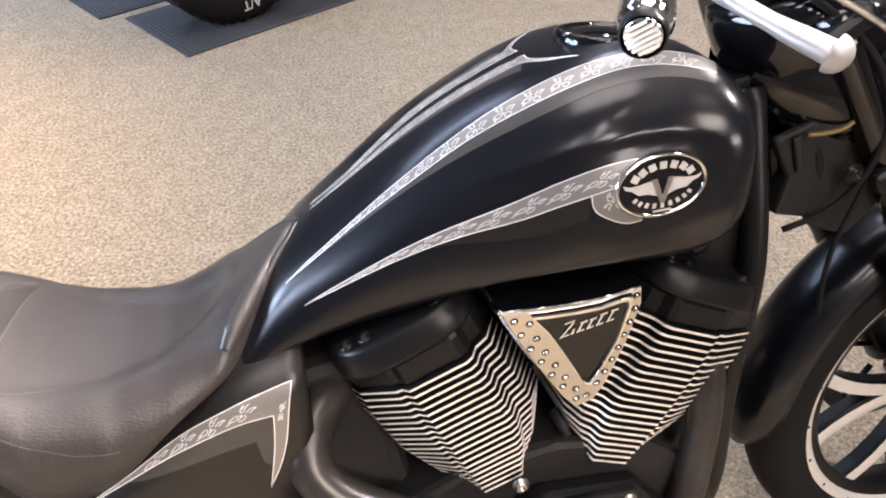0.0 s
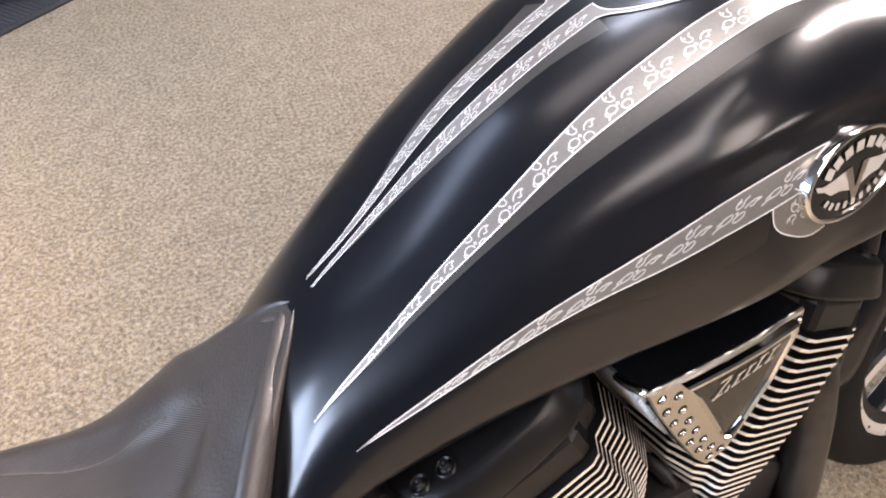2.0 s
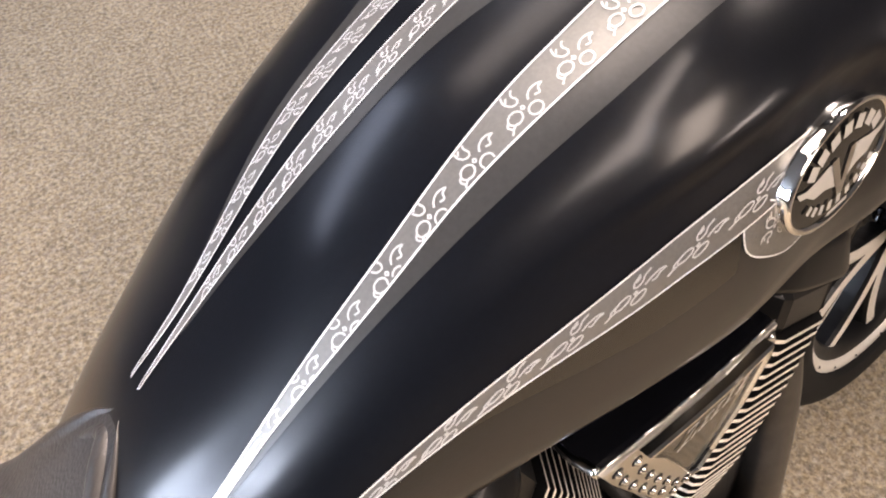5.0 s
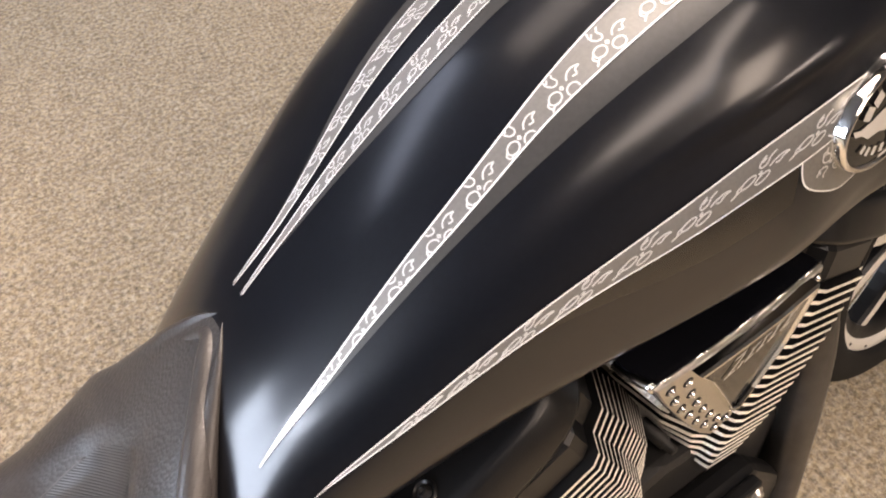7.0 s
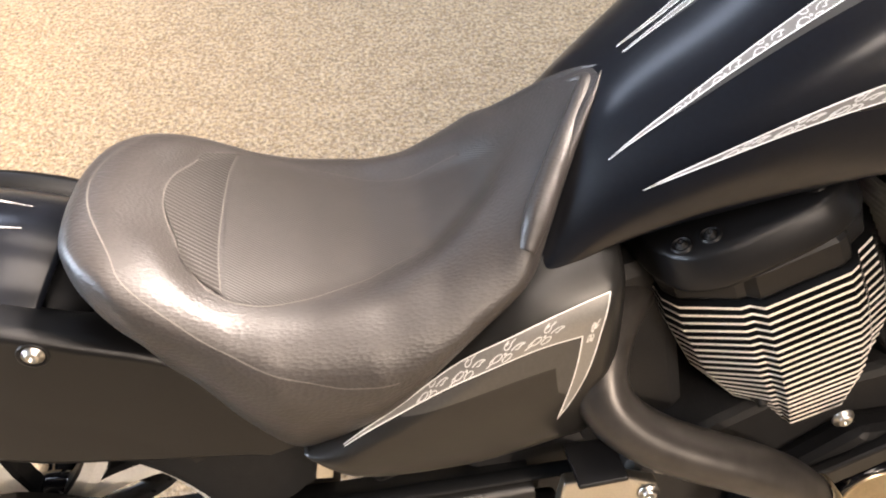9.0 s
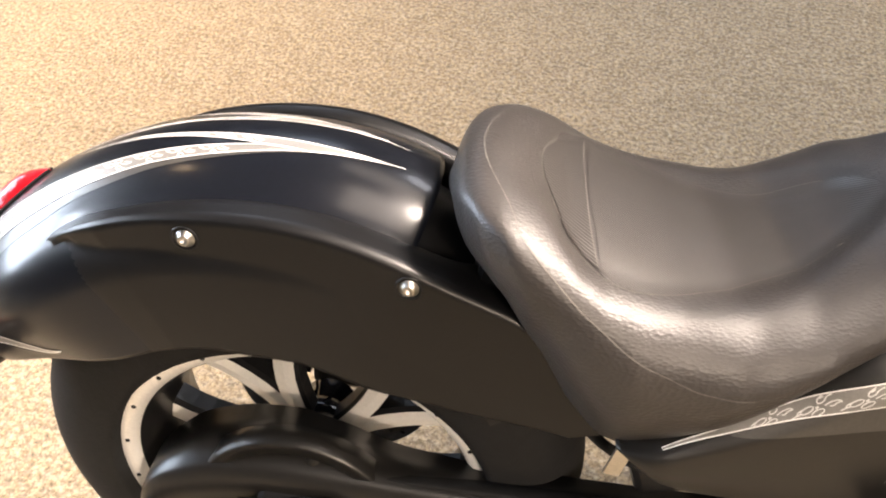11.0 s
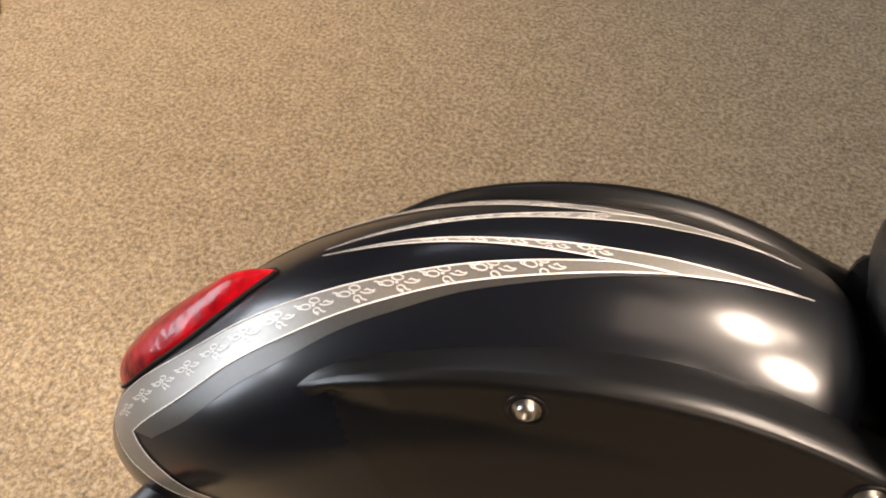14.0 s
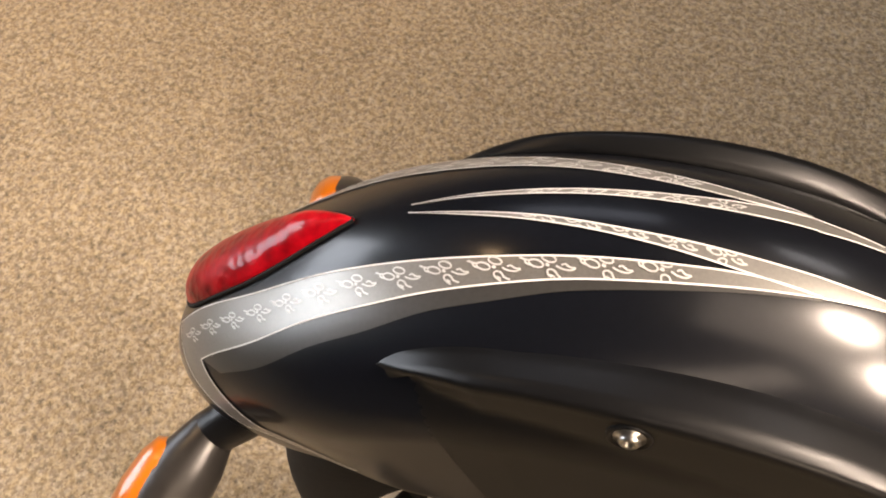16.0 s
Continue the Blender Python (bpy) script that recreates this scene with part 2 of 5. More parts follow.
def part(name, bm, material, parent, label="", smooth=False):
    me = bpy.data.meshes.new(name)
    bmesh.ops.recalc_face_normals(bm, faces=bm.faces[:])
    bm.to_mesh(me)
    bm.free()
    me.materials.append(material)
    if smooth:
        me.polygons.foreach_set("use_smooth", [True] * len(me.polygons))
    ob = new(name, me)
    ob.parent = shallow(parent)
    if label:
        ob["label"] = label
    return ob


def spline(xs, ys):
    """Natural cubic spline through the knots."""
    xs, ys = np.array(xs, float), np.array(ys, float)
    n, h = len(xs), np.diff(xs)
    a, r = np.eye(n), np.zeros(n)
    for i in range(1, n - 1):
        a[i, i - 1], a[i, i], a[i, i + 1] = h[i - 1], 2 * (h[i - 1] + h[i]), h[i]
        r[i] = 6 * ((ys[i + 1] - ys[i]) / h[i] - (ys[i] - ys[i - 1]) / h[i - 1])
    m = np.linalg.solve(a, r)

    def f(x):
        x = np.asarray(x, float)
        i = np.clip(np.searchsorted(xs, x) - 1, 0, n - 2)
        p, q, hh = xs[i + 1] - x, x - xs[i], h[i]
        return m[i] * p**3 / 6 / hh + m[i + 1] * q**3 / 6 / hh + (ys[i] / hh - m[i] * hh / 6) * p + (ys[i + 1] / hh - m[i + 1] * hh / 6) * q

    return f


def lerp(xs, ys):
    return lambda x: np.interp(x, xs, ys)


def curve_through(points, n):
    """n points along a smooth curve through the given ones."""
    p = np.array(points, float)
    if len(p) == 2:
        return p[0] + (p[1] - p[0]) * np.linspace(0, 1, n)[:, None]
    s = np.r_[0, np.cumsum(np.linalg.norm(np.diff(p, axis=0), axis=1))]
    t = np.linspace(0, s[-1], n)
    return np.stack([spline(s, p[:, k])(t) for k in range(p.shape[1])], 1)


def grid_faces(n, m, wrap=False, flip=False):
    fs = []
    for i in range(n - 1):
        for j in range(m if wrap else m - 1):
            k = (j + 1) % m
            f = (i * m + j, i * m + k, (i + 1) * m + k, (i + 1) * m + j)
            fs.append(f[::-1] if flip else f)
    return fs


def tube(name, path, radius, material, parent, label="", n=40, sides=16, ends=True, squash=None):
    """A tube along a smooth path; radius may be a list along it. squash: (wide, flat) of its section."""
    p = curve_through(path, n)
    r = np.interp(np.linspace(0, 1, n), np.linspace(0, 1, len(radius)), radius) if hasattr(radius, "__len__") else np.full(n, radius)
    d = np.gradient(p, axis=0)
    d /= np.linalg.norm(d, axis=1)[:, None]
    up = np.array([0.13, 0.21, 0.97])
    if abs(d[0] @ up) > 0.9:
        up = np.array([0.97, 0.13, 0.21])
    verts = []
    for i in range(n):
        a = np.cross(up, d[i])
        a /= np.linalg.norm(a)
        up = np.cross(d[i], a)
        wa, wb = squash or (1, 1)
        for k in range(sides):
            c = 2 * math.pi * k / sides
            verts.append(p[i] + r[i] * (wa * math.cos(c) * a + wb * math.sin(c) * up))
    faces = grid_faces(n, sides, True)
    if ends:
        faces += [tuple(range(sides))[::-1], tuple(range((n - 1) * sides, n * sides))]
    return obj(name, verts, faces, material, parent, label)


def lathe(name, profile, centre, axis, material, parent, label="", seg=48, start=0.0, stop=360.0):
    """A profile of (radius, offset along the axis) turned round an axis."""
    axis = Vector(axis).normalized()
    a = axis.orthogonal().normalized()
    b = axis.cross(a)
    full = stop - start >= 360
    k = seg if full else seg + 1
    verts = []
    for r, h in profile:
        for i in range(k):
            c = radians(start + (stop - start) * i / seg)
            verts.append(Vector(centre) + axis * h + (a * math.cos(c) + b * math.sin(c)) * r)
    faces = []
    m = len(profile)
    for i in range(m - 1):
        for j in range(k if full else k - 1):
            j2 = (j + 1) % k
            faces.append((i * k + j, i * k + j2, (i + 1) * k + j2, (i + 1) * k + j))
    ob = obj(name, verts, faces, material, parent, label)
    return ob


def box(name, size, at, material, parent, label="", bevel=0.003, turn=(0, 0, 0), segments=2):
    bm = bmesh.new()
    bmesh.ops.create_cube(bm, size=1)
    bmesh.ops.scale(bm, vec=size, verts=bm.verts)
    if bevel:
        bmesh.ops.bevel(bm, geom=bm.edges[:], offset=bevel, segments=segments, affect="EDGES", profile=0.5)
    bmesh.ops.transform(bm, matrix=pose(*at, *turn), verts=bm.verts)
    return part(name, bm, material, parent, label)


def plate(name, outline, y0, y1, material, parent, label="", bevel=0.002):
    """A flat plate from an outline in (x, z), between two y, with bevelled edges."""
    bm = bmesh.new()
    f = bm.faces.new([bm.verts.new((x, y0, z)) for x, z in outline])
    r = bmesh.ops.extrude_face_region(bm, geom=[f])
    bmesh.ops.translate(bm, vec=(0, y1 - y0, 0), verts=[v for v in r["geom"] if isinstance(v, bmesh.types.BMVert)])
    if bevel:
        bmesh.ops.bevel(bm, geom=bm.edges[:], offset=bevel, segments=2, affect="EDGES", profile=0.5)
    return part(name, bm, material, parent, label)


def bolt(name, at, axis, r, parent, material=None, head=0.006):
    """A socket-head bolt on a round washer."""
    axis = Vector(axis).normalized()
    ob = lathe(name, [(0.0, head * 0.45), (r * 0.42, head * 0.45), (r * 0.46, head), (r * 0.82, head), (r, head * 0.75), (r, 0.0015), (r * 1.45, 0.0015), (r * 1.5, -0.001)], at, axis, material or STEEL, parent, seg=18)
    return ob


def dome(name, at, axis, r, h, material, parent, label="", seg=16):
    prof = [(r * math.cos(a), h * math.sin(a)) for a in np.linspace(0, math.pi / 2 * 0.98, 6)] + [(0.0, h)]
    return lathe(name, prof, at, axis, material, parent, label, seg)


# ---------------------------------------------------------------- the showroom
def room():
    def slab(name, size, at, material):
        ob = box(name, size, at, material, None, bevel=0)
        return tagged(ob, kind="structure")

    fl = slab("floor", (18, 16, 0.1), (-1, 2, -0.05), CARPET)
    tagged(fl, "speckled tan and brown loop-pile showroom carpet", "floor", kind="structure")
    ce = slab("ceiling", (18, 16, 0.1), (-1, 2, ROOM_H + 0.05), CEILING)
    tagged(ce, "grey tiled showroom ceiling", "ceiling", kind="structure")
    for nm, size, at in (("wall_north", (16, 0.15, ROOM_H), (-1, 10.075, ROOM_H / 2)), ("wall_south", (16, 0.15, ROOM_H), (-1, -6.075, ROOM_H / 2)), ("wall_east", (0.15, 16, ROOM_H), (7.075, 2, ROOM_H / 2)),
                         ("wall_west_low", (0.15, 16, 0.9), (-7.075, 2, 0.45)), ("wall_west_top", (0.15, 16, ROOM_H - 3.1), (-7.075, 2, (ROOM_H + 3.1) / 2)),
                         ("wall_west_south", (0.15, 4.5, 2.2), (-7.075, -3.75, 2.0)), ("wall_west_north", (0.15, 6.5, 2.2), (-7.075, 6.75, 2.0))):
        tagged(slab(nm, size, at, WALLPAINT), "plain taupe showroom wall", "wall", kind="structure")
    win = tagged(new("window_1"), "wide daylit showroom window in a dark frame", "window", kind="structure")
    for k in range(4):
        box("window_frame", (0.08, 0.05, 2.2), (-7.06, -1.5 + 5.0 * k / 3, 2.0), BLACK, win, bevel=0.004)
    for z in (0.92, 3.08):
        box("window_frame", (0.08, 5.0, 0.05), (-7.06, 1.0, z), BLACK, win, bevel=0.004)
    sky = box("backdrop", (0.02, 9.0, 5.0), (-8.2, 1.0, 2.0), glow("daylight_backdrop", (0.62, 0.8, 1.0), DAYLIGHT), None, bevel=0)
    tagged(sky, "plain pale daylight outside the showroom window", "backdrop", kind="structure")


ROOM_H = 3.4
DAYLIGHT = 21.0


def ceiling_lamp(at, size, turn, colour, strength, label):
    e = new("ceiling_light")
    e.matrix_basis = pose(*at, 0, 0, turn)
    tagged(e, label, "ceiling light", "ceiling lights")
    lx, ly = size
    box("frame", (lx + 0.06, ly + 0.06, 0.05), (0, 0, 0.025), CEILING, e, bevel=0.004)
    bm = bmesh.new()
    bmesh.ops.create_grid(bm, x_segments=1, y_segments=1, size=0.5)
    bmesh.ops.scale(bm, vec=(lx, ly, 1), verts=bm.verts)
    bmesh.ops.translate(bm, vec=(0, 0, -0.004), verts=bm.verts)
    bmesh.ops.reverse_faces(bm, faces=bm.faces[:])
    part("diffuser", bm, glow("lamp_diffuser", colour, strength), e, "glowing diffuser")


room()
for lamp in LAMPS:
    ceiling_lamp(*lamp)


def track_spotlight(at, aim, watts, angle, colour, soft, words):
    """A black can on a short stem with a narrow beam."""
    e = new("track_spotlight")
    e.matrix_basis = look(at, aim)
    tagged(e, words, "spotlight", "ceiling lights")
    r = max(0.055, soft + 0.015)
    lathe("can", [(r - 0.005, -0.02), (r - 0.003, -0.02), (r, 0.0), (r, 0.12), (r * 0.6, 0.15), (0.0, 0.15)], (0, 0, 0), (0, 0, 1), BLACK, e, "black can", seg=28)
    tube("stem", [(0, 0, 0.14), (0, 0, 0.22)], 0.012, BLACK, e, n=4, sides=10)
    beam = bpy.data.lights.new("beam", "SPOT")
    beam.energy, beam.color, beam.spot_size, beam.spot_blend, beam.shadow_soft_size = watts, colour, radians(angle), 1.0, soft
    b = new("beam", beam)
    b.parent = e
    b.location = (0, 0, -0.03 - soft)


for spot in SPOTS:
    track_spotlight(*spot)

# ---------------------------------------------------------------- the motorcycle: x forward, y to its left, z up
bike = new("motorcycle")
bike.matrix_basis = pose(0, 0.515, 0, -15, 0, 5.5)
tagged(bike, "satin black custom cruiser motorcycle with silver filigree stripes", "motorcycle")

# fuel tank: ridge, half-width, height of the widest line and underside along its length
TX = [-0.06, 0.0, 0.08, 0.17, 0.26, 0.35, 0.44, 0.54]
T_TOP = spline(TX, [0.7027, 0.781, 0.8444, 0.9117, 0.9615, 0.996, 1.0062, 0.9865])
T_WIDE = spline(TX, [0.128, 0.1215, 0.1394, 0.1603, 0.1838, 0.2012, 0.1988, 0.2428])
T_MID = spline(TX, [0.6772, 0.7051, 0.755, 0.7839, 0.7891, 0.8193, 0.8432, 0.8818])
T_LOW = spline(TX, [0.6865, 0.6885, 0.7032, 0.7303, 0.7669, 0.7641, 0.7508, 0.7907])
T_FRONT = 0.548


def ease(t):
    t = np.clip(t, 0, 1)
    return t * t * (3 - 2 * t)


def tank(x, v, side=-1):
    """A place on the tank: x along it, v from 0 at the ridge to 1 at the underside."""
    x, v = np.broadcast_arrays(np.asarray(x, float), np.asarray(v, float))
    c = np.where(x > T_FRONT - 0.1, np.sqrt(np.maximum(0, 1 - np.clip((x - T_FRONT + 0.1) / 0.1, 0, 1) ** 3)), 1.0)
    th = v * math.pi
    s, co = np.abs(np.sin(th)), np.cos(th)
    n = np.where(v <= 0.5, 2.151 + 1.007 * np.clip((x + 0.06) / 0.35, 0, 1), 2.855)
    h = np.where(v <= 0.5, T_TOP(x) - T_MID(x), T_MID(x) - T_LOW(x)) * c
    # the shallow scallop pressed into the flank round the badge
    y = T_WIDE(x) * c * s ** (2 / n)
    rim = np.interp(x, [0.2, 0.335, 0.389, 0.438, 0.466, 0.48], [0.325, 0.35, 0.367, 0.389, 0.424, 0.475])
    inside = ease((v - rim) / 0.022 + 0.5) * ease((0.488 - x) / 0.014) * ease((x - 0.16) / 0.16) * ease((0.64 - v) / 0.1)
    y = y - 0.0045 * inside
    z = T_MID(x) + h * np.sign(co) * np.abs(co) ** (2 / n)
    return np.stack([x, side * y, z], -1)


def with_normals(fn, u, v, lift, side=-1):
    e = 1e-4
    p = fn(u, v, side)
    a, b = fn(u + e, v, side) - fn(u - e, v, side), fn(u, v + e, side) - fn(u, v - e, side)
    n = np.cross(a, b)
    n /= np.linalg.norm(n, axis=-1)[..., None] + 1e-12
    n *= np.sign((n * (p - np.array(inside_place(p)))).sum(-1))[..., None]
    return p + n * lift


def inside_place(p):
    """A place inside the bodywork, below the middle of the surface."""
    c = p.reshape(-1, 3).mean(0)
    return (c[0], 0.0, c[2] - 0.12)


def band(name, fn, upper, lower, material, parent, n=90, m=5, lift=0.0006, side=-1, label=""):
    """A painted band between two smooth edge lines of surface coordinates."""
    a, b = curve_through(upper, n), curve_through(lower, n)
    k = np.linspace(0, 1, m)[None, :, None]
    uv = a[:, None] * (1 - k) + b[:, None] * k
    p = with_normals(fn, uv[..., 0], uv[..., 1], lift, side)
    return obj(name, p.reshape(-1, 3), grid_faces(n, m), material, parent, label)


def line(name, fn, pts, width, material, parent, n=90, lift=0.0011, side=-1, taper=False, label=""):
    """A thin painted line of a given width in metres along surface coordinates."""
    c = curve_through(pts, n)
    p = with_normals(fn, c[:, 0], c[:, 1], lift, side)
    d = np.gradient(p, axis=0)
    q = with_normals(fn, c[:, 0], c[:, 1], lift + 0.001, side) - p
    w = np.cross(d, q)
    w /= np.linalg.norm(w, axis=1)[:, None] + 1e-12
    k = (np.full(n, width) if np.isscalar(width) else np.interp(np.linspace(0, 1, n), np.linspace(0, 1, len(width)), width)) / 2
    if taper:
        k *= np.minimum(1, np.linspace(0.15, 6, n))
    v = np.concatenate([(p - w * k[:, None])[:, None], (p + w * k[:, None])[:, None]], 1)
    return obj(name, v.reshape(-1, 3), grid_faces(n, 2), material, parent, label)


def motif():
    """Strokes of one flourish in a unit cell: two rings, a two-pronged top, a hooked leaf and a centre diamond."""
    def arc(cx, cy, rx, ry, a0, a1, n=13):
        t = np.radians(np.linspace(a0, a1, n))
        return np.stack([cx + rx * np.cos(t), cy + ry * np.sin(t)], 1)

    def poly(*p):
        return curve_through(p, 9)

    return [arc(0.60, 0.19, 0.125, 0.15, 0, 360), arc(0.27, 0.36, 0.13, 0.15, -20, 340), poly((0.16, 0.42), (0.08, 0.33), (0.11, 0.2), (0.04, 0.12)), poly((0.12, 0.2), (0.2, 0.24), (0.27, 0.2)),
            poly((0.38, 0.62), (0.33, 0.78), (0.38, 0.96)), poly((0.38, 0.62), (0.47, 0.58), (0.52, 0.66), (0.5, 0.8), (0.58, 0.92)), poly((0.36, 0.78), (0.42, 0.86)),
            poly((0.62, 0.46), (0.7, 0.58), (0.84, 0.62), (0.97, 0.54)), poly((0.97, 0.54), (0.86, 0.5), (0.83, 0.4), (0.74, 0.44)), arc(0.47, 0.42, 0.035, 0.05, 0, 360, 5)]


MOTIF = motif()


def filigree(name, fn, upper, lower, cell, parent, material, stroke=0.0011, lift=0.0012, side=-1, start=0.02, stop=0.98, flip=False, back=False, shift=0.0):
    """Flourishes of one size painted along a band and cut off at its edges. cell: their length and height in metres."""
    n = 300
    a, b = curve_through(upper, n), curve_through(lower, n)
    pa, pb = fn(a[:, 0], a[:, 1], side), fn(b[:, 0], b[:, 1], side)
    wide = np.linalg.norm(pa - pb, axis=1)
    s = np.r_[0, np.cumsum(np.linalg.norm(np.diff((pa + pb) / 2, axis=0), axis=1))]
    at = s[-1] * start + shift
    while at + cell[0] < s[-1] * stop:
        verts, faces = [], []
        for stroke_line in MOTIF:
            q = stroke_line
            d = at + cell[0] * (0.04 + 0.92 * ((1 - q[:, 0]) if back else q[:, 0]))
            w = np.interp(d, s, wide)
            k = 0.5 + ((q[:, 1] if flip else 1 - q[:, 1]) - 0.5) * cell[1] / np.maximum(w, 1e-5)
            uv = np.stack([np.interp(d, s, a[:, i]) * (1 - k) + np.interp(d, s, b[:, i]) * k for i in (0, 1)], 1)
            ok = (k > 0.03) & (k < 0.97)
            p = with_normals(fn, uv[:, 0], uv[:, 1], lift, side)
            up = with_normals(fn, uv[:, 0], uv[:, 1], lift + 0.001, side) - p
            across = np.cross(np.gradient(p, axis=0), up)
            across /= np.linalg.norm(across, axis=1)[:, None] + 1e-12
            o = len(verts)
            verts += [x for r in range(len(p)) for x in (p[r] - across[r] * stroke / 2, p[r] + across[r] * stroke / 2)]
            faces += [(o + 2 * r, o + 2 * r + 1, o + 2 * r + 3, o + 2 * r + 2) for r in range(len(p) - 1) if ok[r] and ok[r + 1]]
        if faces:
            obj(name, verts, faces, material, parent)
        at += cell[0]


def stripe(fn, upper, lower, parent, cell=None, edge=0.0011, side=-1, words="", **more):
    """A silver band with white pinstriped edges and, where a cell is given, filigree."""
    b = band("stripe", fn, upper, lower, SILVER, parent, side=side, label=words)
    a, c = curve_through(upper, 90), curve_through(lower, 90)
    gap = np.linalg.norm(fn(a[:, 0], a[:, 1], side) - fn(c[:, 0], c[:, 1], side), axis=1)
    thin = np.clip(0.28 * gap, 0.0003, edge)
    line("pinstripe", fn, upper, thin, WHITE, b, side=side)
    line("pinstripe", fn, lower, thin, WHITE, b, side=side)
    if cell:
        filigree("flourish", fn, upper, lower, cell, b, FILI, side=side, **more)
    return b


def build_tank():
    n, m = 120, 72
    xs = -0.052 + (T_FRONT - 0.0002 + 0.052) * np.sin(np.linspace(0, 1, n) * math.pi / 2)
    v = np.linspace(0, 1, m)
    ring = np.concatenate([tank(xs[:, None], v[None], -1), tank(xs[:, None], v[None, ::-1], 1)[:, 1:-1]], 1)
    k = ring.shape[1]
    verts = ring.reshape(-1, 3).tolist()
    faces = grid_faces(n, k, True, True)
    # rounded tail
    o, c = len(verts), ring[0].mean(0)
    for j, (f, dx) in enumerate(((0.93, 0.006), (0.8, 0.011), (0.4, 0.014))):
        verts += [(c + (p - c) * f - np.array([dx, 0, 0])).tolist() for p in ring[0]]
    for j in range(3):
        a0, b0 = (0 if j == 0 else o + (j - 1) * k), o + j * k
        faces += [(a0 + i, a0 + (i + 1) % k, b0 + (i + 1) % k, b0 + i) for i in range(k)]
    faces.append(tuple(range(o + 2 * k, o + 3 * k)))
    t = obj("fuel_tank", verts, faces, PAINT, bike, "satin black teardrop fuel tank")
    return t


tank_ob = build_tank()


def tank_top(x, y, side=-1):
    """The upper tank by its distance y from the ridge."""
    x, y = np.broadcast_arrays(np.asarray(x, float), np.asarray(y, float))
    n = 2.151 + 1.007 * np.clip((x + 0.06) / 0.35, 0, 1)
    v = np.arcsin(np.clip(np.abs(y) / T_WIDE(x), 0, 1) ** (n / 2)) / math.pi
    p = tank(x, v, side)
    return np.stack([p[..., 0], side * y, p[..., 2]], -1)


LOW_UP = [(0.026, 0.3965), (0.06, 0.404), (0.1, 0.4085), (0.15, 0.408), (0.2, 0.402), (0.26, 0.393), (0.31, 0.3905), (0.35, 0.395), (0.385, 0.406)]
LOW_LO = [(0.0265, 0.398), (0.06, 0.415), (0.1075, 0.429), (0.155, 0.434), (0.205, 0.431), (0.26, 0.432), (0.3, 0.434), (0.3275, 0.4365), (0.36, 0.44)]
MID_UP = [(0.007, 0.2515), (0.05, 0.231), (0.086, 0.207), (0.125, 0.189), (0.165, 0.176), (0.21, 0.1525), (0.26, 0.129), (0.3, 0.120), (0.345, 0.117), (0.394, 0.124), (0.447, 0.139), (0.49, 0.158)]
MID_LO = [(0.0075, 0.2535), (0.05, 0.2455), (0.086, 0.226), (0.123, 0.218), (0.165, 0.211), (0.21, 0.192), (0.26, 0.178), (0.3, 0.172), (0.34, 0.170), (0.379, 0.172), (0.43, 0.188), (0.478, 0.215)]
TOP_UP = [(0.046, 0.0062), (0.08, 0.004), (0.12, 0.0045), (0.165, 0.0075), (0.21, 0.0095), (0.255, 0.0105), (0.315, 0.013)]
TOP_LO = [(0.047, 0.0078), (0.08, 0.0090), (0.12, 0.0145), (0.16, 0.022), (0.205, 0.0275), (0.255, 0.0300), (0.304, 0.0335)]
stripe(tank, LOW_UP, LOW_LO, tank_ob, (0.0385, 0.0235), words="silver filigree stripe", start=0.16, stop=1.0, flip=False)
stripe(tank, MID_UP, MID_LO, tank_ob, (0.034, 0.022), words="broad silver filigree stripe", start=0.1, stop=0.99, flip=False)
stripe(tank, [(0.3275, 0.4365), (0.331, 0.461), (0.347, 0.481), (0.37, 0.4935), (0.385, 0.495)], [(0.345, 0.43), (0.352, 0.44), (0.362, 0.452), (0.372, 0.46), (0.39, 0.465)], tank_ob, (0.03, 0.02), words="silver curl under the badge", start=0.1, stop=1.0)
for s in (-1, 1):
    stripe(tank_top, TOP_UP, TOP_LO, tank_ob, (0.027, 0.016), words="slim silver filigree stripe", start=0.2, stop=0.99, side=s)
    arm = band("stripe_horn", tank_top, [(0.315, 0.013), (0.313, 0.03), (0.322, 0.051), (0.352, 0.081)], [(0.302, 0.033), (0.306, 0.036), (0.318, 0.053), (0.3525, 0.0815)], SILVER, tank_ob, side=s, label="silver horn at the stripe's end")
    line("pinstripe", tank_top, [(0.315, 0.013), (0.313, 0.03), (0.322, 0.051), (0.352, 0.081)], 0.0013, WHITE, arm, side=s)
    line("pinstripe", tank_top, [(0.302, 0.033), (0.306, 0.036), (0.318, 0.053), (0.3525, 0.0815)], 0.0013, WHITE, arm, side=s)
    band("shadow_stripe", tank_top, TOP_LO[1:], [(0.08, 0.0105), (0.12, 0.0185), (0.16, 0.0295), (0.205, 0.0375), (0.255, 0.043), (0.297, 0.055)], GHOST, tank_ob, side=s, lift=0.0004, label="grey shadow stripe")
band("shadow_stripe", tank, MID_LO[1:], [(0.055, 0.249), (0.09, 0.238), (0.134, 0.2335), (0.168, 0.2325), (0.205, 0.227), (0.25, 0.219), (0.285, 0.215), (0.315, 0.212), (0.35, 0.211), (0.4, 0.22), (0.44, 0.234), (0.47, 0.255)], GHOST, tank_ob, lift=0.0004, label="grey shadow stripe")
band("shadow_stripe", tank, LOW_LO[3:-1], [(0.16, 0.438), (0.21, 0.452), (0.25, 0.462), (0.29, 0.47), (0.325, 0.472)], FAINT, tank_ob, lift=0.0004, label="grey shadow stripe")


